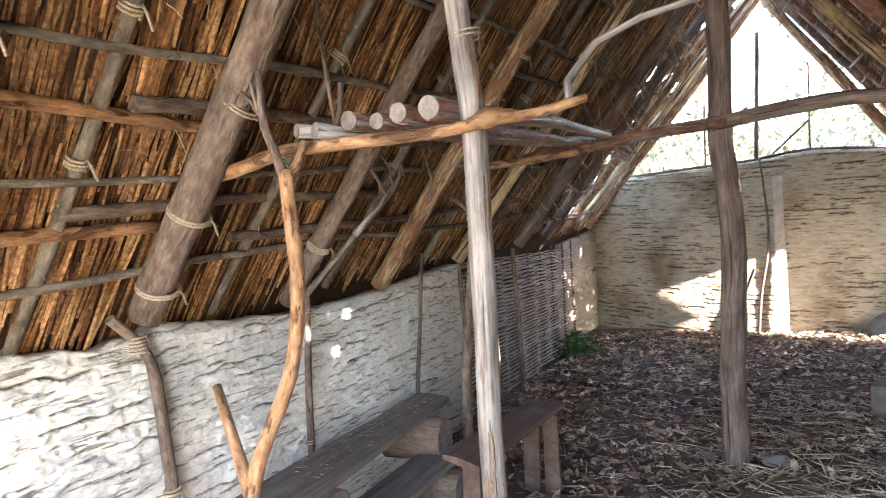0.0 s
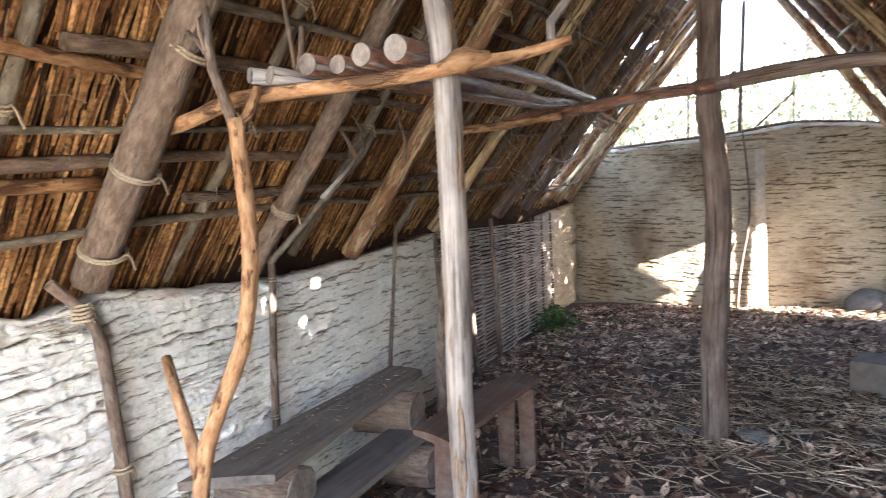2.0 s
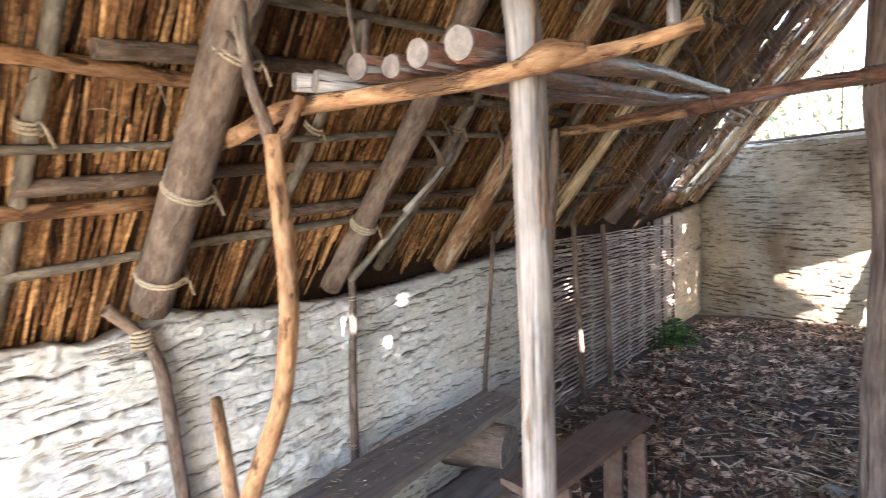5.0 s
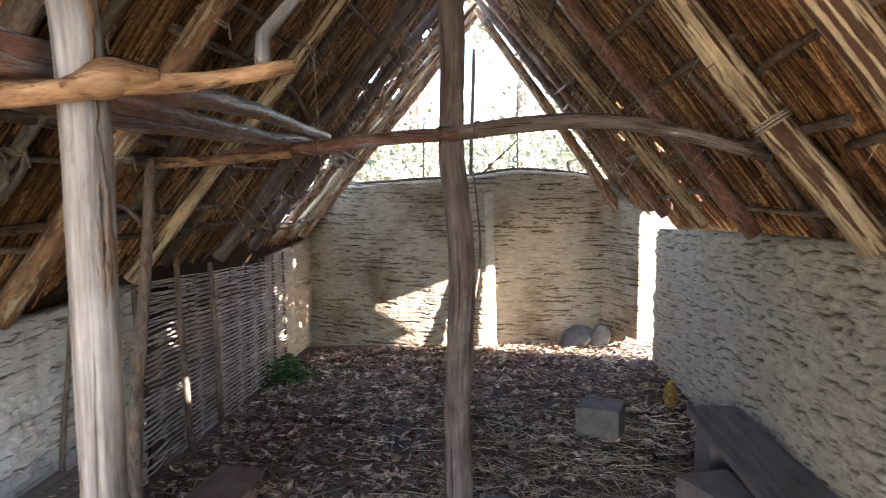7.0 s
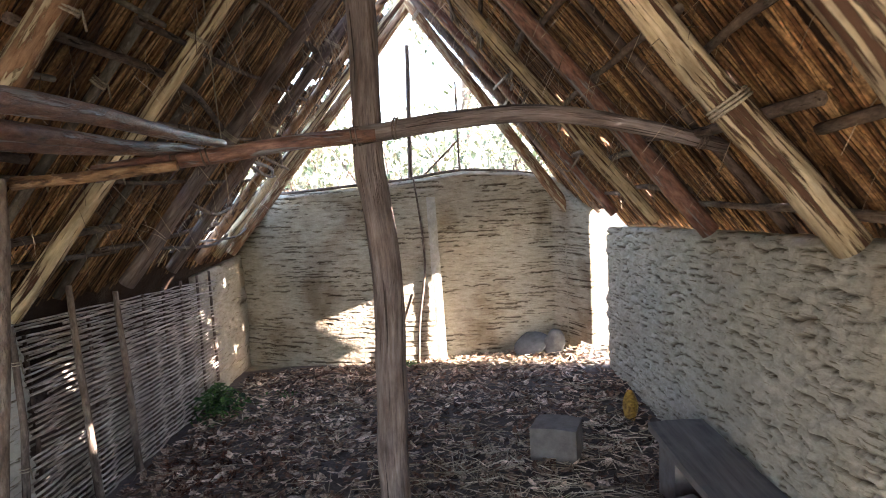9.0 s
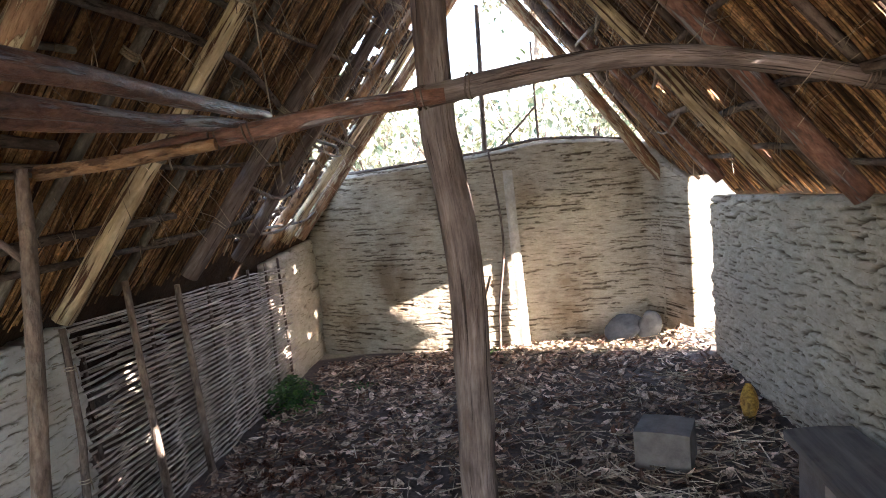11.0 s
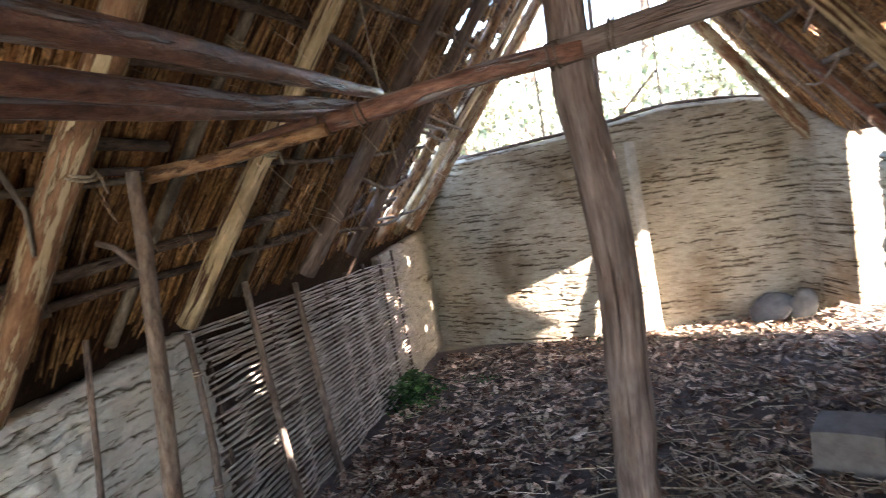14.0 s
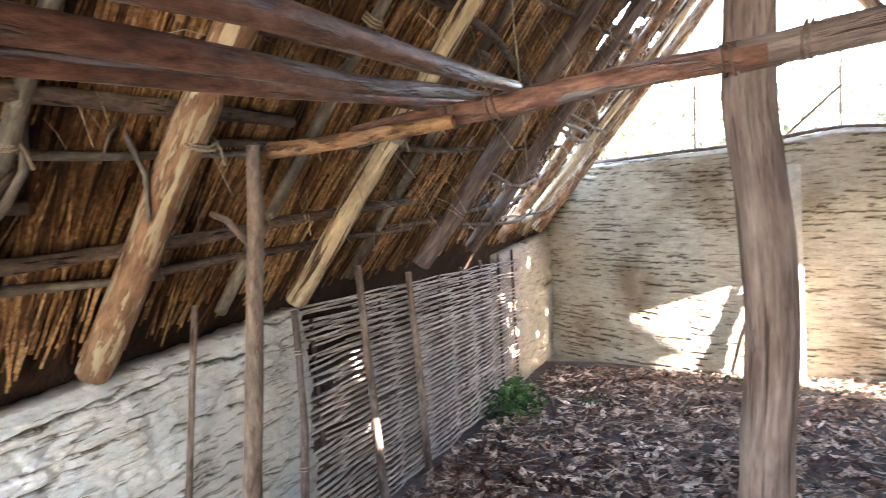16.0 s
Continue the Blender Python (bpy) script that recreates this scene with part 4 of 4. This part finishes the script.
def wall_bench():
    root = tagged(new("plank_bench"), "long dark plank bench on logs strewn with litter", "bench")
    part("seat", slab_bm([(-1.66, -2.05, 0.42), (-1.36, -1.85, 0.42), (-1.46, -0.57, 0.42), (-1.68, -0.57, 0.42)], 0.045, 14, 0.006, 1), M_PLANK, root)
    for y in (-0.85, -1.75):
        log_round((-1.52, y, 0.27), (1, 0.15, 0), 0.115, 0.34, root)
    low = tagged(new("low_plank_bench"), "low dark plank lying on short logs", "bench")
    part("seat", slab_bm([(-1.45, -1.72, 0.22), (-1.22, -1.72, 0.22), (-1.24, -0.80, 0.22), (-1.47, -0.80, 0.22)], 0.04, 12, 0.006, 2), M_PLANK, low)
    for y in (-0.98, -1.55):
        log_round((-1.30, y, 0.075), (1, 0.1, 0), 0.105, 0.24, low)


wall_bench()


def trestle_bench():
    root = tagged(new("trestle_bench"), "small red-brown plank bench with notched board legs", "bench")
    part("seat", slab_bm([(-1.08, -1.30, 0.42), (-0.86, -1.36, 0.42), (-0.80, -0.48, 0.42), (-1.0, -0.47, 0.42)], 0.035, 10, 0.004, 3), M_REDPLANK, root)
    for y in (-1.2, -0.60):
        for s in (0, 1):
            x0 = -1.05 + s * 0.12 + (0.05 if y > -1 else 0)
            part("leg", slab_bm([(x0, y, -0.05), (x0 + 0.085, y, -0.05), (x0 + 0.10 - 0.02 * s, y, 0.386), (x0 + 0.01 - 0.01 * s, y, 0.386)], 0.035, 4, 0.003, 5 + s), M_REDPLANK, root)


trestle_bench()


def east_bench():
    root = tagged(new("plank_bench"), "dark heavy plank bench along the clay wall", "bench")
    part("seat", slab_bm([(1.22, 0.52, 0.40), (1.50, 0.54, 0.40), (1.53, -1.30, 0.41), (1.24, -1.30, 0.41)], 0.05, 12, 0.005, 6), M_PLANK, root)
    for y in (0.32, -1.0):
        part("support", slab_bm([(1.25, y - 0.12, 0.35), (1.25, y + 0.12, 0.35), (1.5, y + 0.12, 0.35), (1.5, y - 0.12, 0.35)], 0.34, 3, 0.006, 7), M_BLOCK, root)


east_bench()


# ---------------------------------------------------------------- litter, plants
def leaf_mesh(name, n, mat, place, size, seed, label, category, flat=0.5):
    rnd = random.Random(seed)
    verts, faces = [], []
    for _ in range(n):
        x, y, z = place(rnd)
        ln = rnd.uniform(*size)
        wd = ln * rnd.uniform(0.3, 0.5)
        m = Euler((rnd.gauss(0, flat), rnd.gauss(0, flat), rnd.uniform(0, 6.28))).to_matrix()
        curl = rnd.uniform(-0.2, 0.45) * ln
        o = len(verts)
        for p in ((-ln / 2, 0, curl * 0.6), (-ln * 0.15, wd / 2, curl * 0.3), (-ln * 0.15, 0, 0), (-ln * 0.15, -wd / 2, curl * 0.3), (ln * 0.2, wd * 0.4, curl * 0.3), (ln * 0.2, 0, 0.05 * ln), (ln * 0.2, -wd * 0.4, curl * 0.3), (ln / 2, 0, curl * 0.5)):
            q = m @ Vector(p)
            verts.append((x + q.x, y + q.y, z + q.z))
        faces += [(o, o + 2, o + 1), (o, o + 3, o + 2), (o + 1, o + 2, o + 5, o + 4), (o + 2, o + 3, o + 6, o + 5), (o + 4, o + 5, o + 7), (o + 5, o + 6, o + 7)]
    ob = mesh_object(name, verts, faces, mat, smooth=False)
    return tagged(ob, label, category, kind="stuff")


def floor_spot(rnd):
    while True:
        x, y = rnd.uniform(-1.78, 1.5), rnd.uniform(-3.8, 3.4)
        dense = 0.35 + 0.65 * (y > -0.3) + 0.5 * (x < -0.3)
        # litter thinned so the painted sun band stays pale
        dense *= 0.45 if x > 0.1 and y > 2.85 else 1.0
        dense *= 0.55 + 0.9 * (noise.noise(Vector((x * 1.4, y * 1.4, 4))) + 0.35)
        if rnd.random() < dense:
            return x, y, ground_z(x, y) + rnd.uniform(0.006, 0.022)


leaf_mesh("leaf_litter", 13000, M_LEAF, floor_spot, (0.03, 0.10), 5, "dry curled brown leaves strewn over the floor", "leaf litter", 0.3)


def straw(name, n, place, ln, r, mat, seed, label):
    rnd = random.Random(seed)
    sv, sf = [], []
    for _ in range(n):
        x, y, z = place(rnd)
        a, le = rnd.uniform(0, 6.28), rnd.uniform(*ln)
        rr = rnd.uniform(*r)
        d = Vector((math.cos(a), math.sin(a), rnd.gauss(0, 0.06))) * le / 2
        s = Vector((-math.sin(a), math.cos(a), 0)) * rr
        o = len(sv)
        c = Vector((x, y, z + 0.006))
        for e in (c - d, c + d):
            sv += [tuple(e + s), tuple(e - s), tuple(e + Vector((0, 0, rr * 1.6)))]
        sf += [(o, o + 1, o + 4, o + 3), (o + 1, o + 2, o + 5, o + 4), (o + 2, o, o + 3, o + 5)]
    return tagged(mesh_object(name, sv, sf, mat, smooth=False), label, "straw", kind="stuff")


straw("fallen_straw", 2600, lambda r: floor_spot(r) if r.random() < 0.6 else (lambda x, y: (x, y, ground_z(x, y) + 0.02))(r.uniform(-0.3, 1.3), r.gauss(0.2, 0.7)), (0.05, 0.28), (0.0015, 0.004), M_STRAW, 8, "broken straw and twigs lying on the floor")


def bench_spot(rnd):
    t = rnd.random()
    return -1.53 + rnd.uniform(-0.1, 0.1) + 0.0 * t, -1.85 + 1.25 * t, 0.422


straw("bench_litter", 120, bench_spot, (0.008, 0.032), (0.0007, 0.0018), M_STRAW, 9, "bits of straw lying on the plank bench")


def burr_heap():
    rnd = random.Random(4)
    sv, sf = [], []
    for _ in range(70):
        x, y = -1.28 + rnd.gauss(0, 0.22), 1.15 + rnd.gauss(0, 0.28)
        c = Vector((x, y, ground_z(x, y) + 0.018))
        for _k in range(46):
            d = Vector((rnd.gauss(0, 1), rnd.gauss(0, 1), rnd.gauss(0, 1))).normalized()
            s = d.orthogonal().normalized() * 0.006
            o = len(sv)
            sv += [tuple(c + s), tuple(c + d.cross(s)), tuple(c - s), tuple(c + d * rnd.uniform(0.02, 0.034))]
            sf += [(o, o + 1, o + 3), (o + 1, o + 2, o + 3), (o + 2, o, o + 3)]
    tagged(mesh_object("chestnut_burrs", sv, sf, M_BURR, smooth=False), "heap of spiny red-brown chestnut burrs", "burrs", kind="stuff")


burr_heap()


def plant(name, at, n, spread, height, size, seed, label):
    rnd = random.Random(seed)
    root = tagged(new(name), label, "plant")
    root.location = at
    verts, faces = [], []
    for _ in range(n):
        a, r = rnd.uniform(0, 6.28), abs(rnd.gauss(0, 0.5)) * spread
        h = rnd.uniform(0.02, height) * max(0.25, 1 - r / spread * 0.6)
        p = Vector((math.cos(a) * r, math.sin(a) * r, h))
        ln = rnd.uniform(*size)
        m = Euler((rnd.gauss(0, 0.5), rnd.gauss(0, 0.5), rnd.uniform(0, 6.28))).to_matrix()
        o = len(verts)
        for q in ((-ln / 2, 0, 0), (0, ln * 0.24, 0.1 * ln), (ln / 2, 0, -0.1 * ln), (0, -ln * 0.24, 0.1 * ln)):
            verts.append(tuple(p + m @ Vector(q)))
        faces += [(o, o + 1, o + 2), (o, o + 2, o + 3)]
    mesh_object("leaves", verts, faces, M_GREEN, parent=root, smooth=False)
    for _ in range(9):
        a = rnd.uniform(0, 6.28)
        e = Vector((math.cos(a), math.sin(a), 0)) * spread * rnd.uniform(0.1, 0.5)
        limb("stem", [(0, 0, -0.03), tuple(e * 0.5 + Vector((0, 0, height * 0.5))), tuple(e + Vector((0, 0, height * 0.8)))], 0.003, 0.0015, M_GREEN, root, 5, 0, 0, n=5)


plant("nettle_plant", (-1.70, 2.35, ground_z(-1.7, 2.35)), 520, 0.30, 0.26, (0.035, 0.08), 3, "low clump of green weeds at the wattle foot")
plant("weed", (-1.2, 2.6, ground_z(-1.2, 2.6)), 60, 0.3, 0.04, (0.02, 0.045), 6, "thin green weeds among dry leaves")
plant("weed", (-0.25, 3.22, ground_z(-0.25, 3.22)), 90, 0.25, 0.05, (0.02, 0.05), 7, "small green weeds at the end wall")
M_YELLOW = reed_mat("yellow_leaf_skin", (0.55, 0.33, 0.06), (0.6, 0.38, 0.08), (0.62, 0.42, 0.1))


def standing_leaf():
    verts, faces = [], []
    n = 9
    for i in range(n):
        u = i / (n - 1)
        w = 0.062 * math.sin(math.pi * (0.08 + 0.86 * u)) ** 0.8
        for j in range(5):
            k = (j - 2) / 2
            verts.append((k * w, 0.045 * k * k * (1 - 0.5 * u) + 0.03 * u * u, 0.20 * u + 0.01 * noise.noise(Vector((u * 7, k * 2, 1)))))
    faces = [(i * 5 + j, i * 5 + j + 1, i * 5 + j + 6, i * 5 + j + 5) for i in range(n - 1) for j in range(4)]
    ob = mesh_object("yellow_leaf", verts, faces, M_YELLOW)
    ob.matrix_world = pose(1.38, 1.40, ground_z(1.38, 1.4), -14, 12, 20)
    tagged(ob, "large curled yellow leaf standing by the clay wall", "leaf")


standing_leaf()

# ---------------------------------------------------------------- outdoors
def bush(at, size, n, seed, leaf=(0.08, 0.2)):
    rnd = random.Random(seed)
    root = tagged(new("bush"), "bright sunlit leafy bush on the bank", "bush", "bushes on the bank")
    root.location = at
    verts, faces = [], []
    clumps = [Vector((rnd.gauss(0, 0.45) * size, rnd.gauss(0, 0.45) * size, rnd.uniform(0.1, 1.0) * size)) for _ in range(14)]
    for _ in range(n):
        c = rnd.choice(clumps)
        p = c + Vector((rnd.gauss(0, 1), rnd.gauss(0, 1), rnd.gauss(0, 0.8))) * size * 0.17
        ln = rnd.uniform(*leaf)
        m = Euler((rnd.uniform(0, 6), rnd.uniform(0, 6), rnd.uniform(0, 6))).to_matrix()
        o = len(verts)
        for q in ((-ln / 2, 0, 0), (0, ln * 0.28, 0.05 * ln), (ln / 2, 0, 0), (0, -ln * 0.28, 0.05 * ln)):
            verts.append(tuple(p + m @ Vector(q)))
        faces += [(o, o + 1, o + 2), (o, o + 2, o + 3)]
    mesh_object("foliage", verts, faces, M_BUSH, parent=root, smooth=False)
    for c in clumps[:6]:
        limb("stem", [(0, 0, -0.3), tuple(c * 0.5), tuple(c)], 0.03, 0.01, M_TWIG, root, 6, 0.02, n=5)


for i in range(16):
    x, y = -7 + i * 1.0 + rng.uniform(-0.5, 0.5), rng.uniform(8, 15)
    bush((x, y, ground_z(x, y)), rng.uniform(1.0, 2.2), 900, 20 + i)


def tree(at, h, seed):
    rnd = random.Random(seed)
    root = tagged(new("tree"), "tall leafy tree in bright sun on the bank", "tree", "trees on the bank")
    root.location = at
    limb("trunk", [(0, 0, -0.4), (rnd.uniform(-0.2, 0.2), 0, h * 0.35), (rnd.uniform(-0.3, 0.3), 0.1, h * 0.8)], 0.17, 0.06, M_BARK, root, 10, 0.05)
    verts, faces, ends = [], [], []
    for k in range(9):
        a = k * 2.4 + rnd.random()
        z0 = h * rnd.uniform(0.25, 0.7)
        e = Vector((math.cos(a) * rnd.uniform(0.8, 2.0), math.sin(a) * rnd.uniform(0.8, 2.0), z0 + rnd.uniform(0.4, 1.6)))
        limb("bough", [(0, 0, z0), tuple(e * 0.5 + Vector((0, 0, z0 * 0.5 + 0.1))), tuple(e)], 0.06, 0.02, M_BARK, root, 6, 0.03, n=6)
        ends += [e, e * 0.7 + Vector((0, 0, z0 * 0.3)), e + Vector((rnd.gauss(0, .5), rnd.gauss(0, .5), rnd.gauss(0.2, .4)))]
    for _ in range(2200):
        p = rnd.choice(ends) + Vector((rnd.gauss(0, 1), rnd.gauss(0, 1), rnd.gauss(0, 0.8))) * 0.42
        ln = rnd.uniform(0.1, 0.22)
        m = Euler((rnd.uniform(0, 6), rnd.uniform(0, 6), rnd.uniform(0, 6))).to_matrix()
        o = len(verts)
        for q in ((-ln / 2, 0, 0), (0, ln * 0.28, 0.05 * ln), (ln / 2, 0, 0), (0, -ln * 0.28, 0.05 * ln)):
            verts.append(tuple(p + m @ Vector(q)))
        faces += [(o, o + 1, o + 2), (o, o + 2, o + 3)]
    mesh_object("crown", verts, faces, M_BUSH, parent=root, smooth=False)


for i, (x, y, h) in enumerate(((-5.5, 14, 6.5), (-2.5, 16, 7.5), (0.5, 15, 7.0), (3.5, 17, 8.0), (7.0, 13, 6.0))):
    tree((x, y, ground_z(x, y)), h, 60 + i)


# ---------------------------------------------------------------- small hanging things
tagged(limb("hanging_rope", [(-0.80, 0.38, 2.56), (-0.785, 0.39, 2.1), (-0.77, 0.4, 1.62)], 0.004, 0.003, M_ROPE, None, 5, 0.006, 0.05, n=12), "thin frayed cord hanging from a rafter", "cord")
tagged(limb("hanging_rope", [(-0.83, 0.36, 2.52), (-0.82, 0.37, 2.2)], 0.003, 0.002, M_ROPE, None, 5, 0.006, 0.05, n=6), "short frayed cord hanging from a rafter", "cord")
hook = tagged(limb("hanging_hook", [(-1.05, -1.95, 2.33), (-1.02, -1.96, 2.05), (-0.99, -1.97, 1.83)], 0.008, 0.007, M_TWIG, None, 7, 0.006), "thin forked stick hook hanging from the roof", "hook")
limb("hook_branch", [(-0.99, -1.97, 1.83), (-0.965, -1.97, 1.90), (-0.955, -1.97, 1.98)], 0.011, 0.010, M_TWIG, hook, 8, 0.003)
tagged(limb("brace_stick", [(-1.80, -1.33, 1.13), (-1.62, -1.16, 1.38), (-1.44, -0.98, 1.64), (-1.42, -0.95, 1.80)], 0.017, 0.009, M_HAZEL, None, 8, 0.012), "thin grey forked brace lashed to a wall stake", "stick")


def wisps(name, n, seed, label):
    """Loose straws that stick out of the thatch and hang."""
    rnd = random.Random(seed)
    sv, sf = [], []
    for _ in range(n):
        west = rnd.random() < 0.55
        foot, up, out = (WEST_FOOT, WEST_UP, WEST_OUT) if west else (EAST_FOOT, EAST_UP, EAST_OUT)
        y = rnd.choice((rnd.uniform(-3.8, 3.4), rnd.uniform(0.2, 3.4), rnd.uniform(1.5, 3.4)))
        p = Vector((foot[0], y, foot[1])) + up * rnd.uniform(0.35, 2.3) + out * 0.09
        ln = rnd.uniform(0.05, 0.17) if y < -0.8 else rnd.uniform(0.07, 0.32)
        d = (-out * rnd.uniform(0.2, 1.0) + Vector((rnd.gauss(0, 0.3), rnd.gauss(0, 0.6), rnd.gauss(-0.5, 0.5)))).normalized()
        q = p + d * ln * 0.5
        e = q + (d + Vector((0, 0, -0.5))).normalized() * ln * 0.5
        r = rnd.uniform(0.0008, 0.0019)
        s1 = d.orthogonal().normalized() * r
        s2 = d.cross(s1)
        o = len(sv)
        for c in (p, q, e):
            sv += [tuple(c + s1), tuple(c - s1 * 0.5 + s2), tuple(c - s1 * 0.5 - s2)]
        for k in (0, 3):
            sf += [(o + k, o + k + 1, o + k + 4, o + k + 3), (o + k + 1, o + k + 2, o + k + 5, o + k + 4), (o + k + 2, o + k, o + k + 3, o + k + 5)]
    ob = mesh_object(name, sv, sf, M_STRAW, parent=roof_west, smooth=False, label=label)
    ob["kind"] = "stuff"


wisps("loose_straw", 1700, 31, "loose straws hanging from the thatch")

# pale litter added so the sunlit floor strip reads brighter
leaf_mesh("doorway_litter", 900, M_STRAW, lambda r: (lambda x, y: (x, y, ground_z(x, y) + r.uniform(0.008, 0.02)))(r.uniform(-0.1, 2.2), 3.15 + r.gauss(0, 0.16)), (0.03, 0.09), 15, "pale leaves and straw added to brighten the sunlit strip at the doorway", "leaf litter", 0.25)
log = tagged(limb("leaning_log", [(-1.42, -4.55, 0.05), (-1.54, -3.65, 0.36), (-1.655, -2.83, 0.665)], 0.085, 0.08, M_BARK, None, 16, 0.006, 0.05), "long brown log leaning against the whitewashed wall", "log")


# crooked laths across the end rafters
for k in range(11):
    west = k < 7
    foot, up, out = (WEST_FOOT, WEST_UP, WEST_OUT) if west else (EAST_FOOT, EAST_UP, EAST_OUT)
    y0, v0 = rng.uniform(1.5, 2.4), rng.uniform(0.12, 1.5)
    ln = rng.uniform(0.5, 1.0)
    a = Vector((foot[0], y0, foot[1])) + up * v0 + out * 0.03
    b = Vector((foot[0], min(3.35, y0 + ln), foot[1])) + up * (v0 + rng.uniform(-0.25, 0.2)) - out * 0.035
    m = a.lerp(b, rng.uniform(0.35, 0.65)) + up * rng.uniform(-0.06, 0.06) - out * 0.05
    r = rng.uniform(0.010, 0.016)
    tagged(limb("lath", [a, m, b], r, r * 0.7, M_PALE if k % 2 else M_BARK, None, 7, 0.015, 0.1), "crooked thin branch tied across the end rafters", "lath", "laths across the end rafters")
twig = tagged(limb("forked_twig", [(-1.50, -1.27, 1.42), (-1.44, -1.17, 1.52), (-1.42, -1.10, 1.595), (-1.43, -1.03, 1.64), (-1.45, -0.95, 1.70)], 0.016, 0.009, M_PALE, None, 8, 0.008), "pale forked twig stuck behind the rafters", "twig")
limb("twig_fork", [(-1.42, -1.10, 1.595), (-1.42, -1.14, 1.65), (-1.43, -1.17, 1.71), (-1.47, -1.19, 1.78)], 0.011, 0.006, M_PALE, twig, 7, 0.005)
limb("twig_fork", [(-1.425, -1.03, 1.64), (-1.42, -1.045, 1.72), (-1.44, -1.10, 1.82)], 0.008, 0.005, M_HAZEL, twig, 7, 0.005)
bent = tagged(limb("bent_twig", [(-1.47, -0.80, 1.89), (-1.43, -0.74, 1.835), (-1.42, -0.665, 1.765), (-1.43, -0.65, 1.63), (-1.45, -0.64, 1.55)], 0.013, 0.006, M_HAZEL, None, 8, 0.006), "grey bent twig hanging from the thatch", "twig")
limb("twig_fork", [(-1.43, -0.71, 1.80), (-1.40, -0.76, 1.77), (-1.39, -0.80, 1.70)], 0.006, 0.003, M_HAZEL, bent, 6, 0.004)
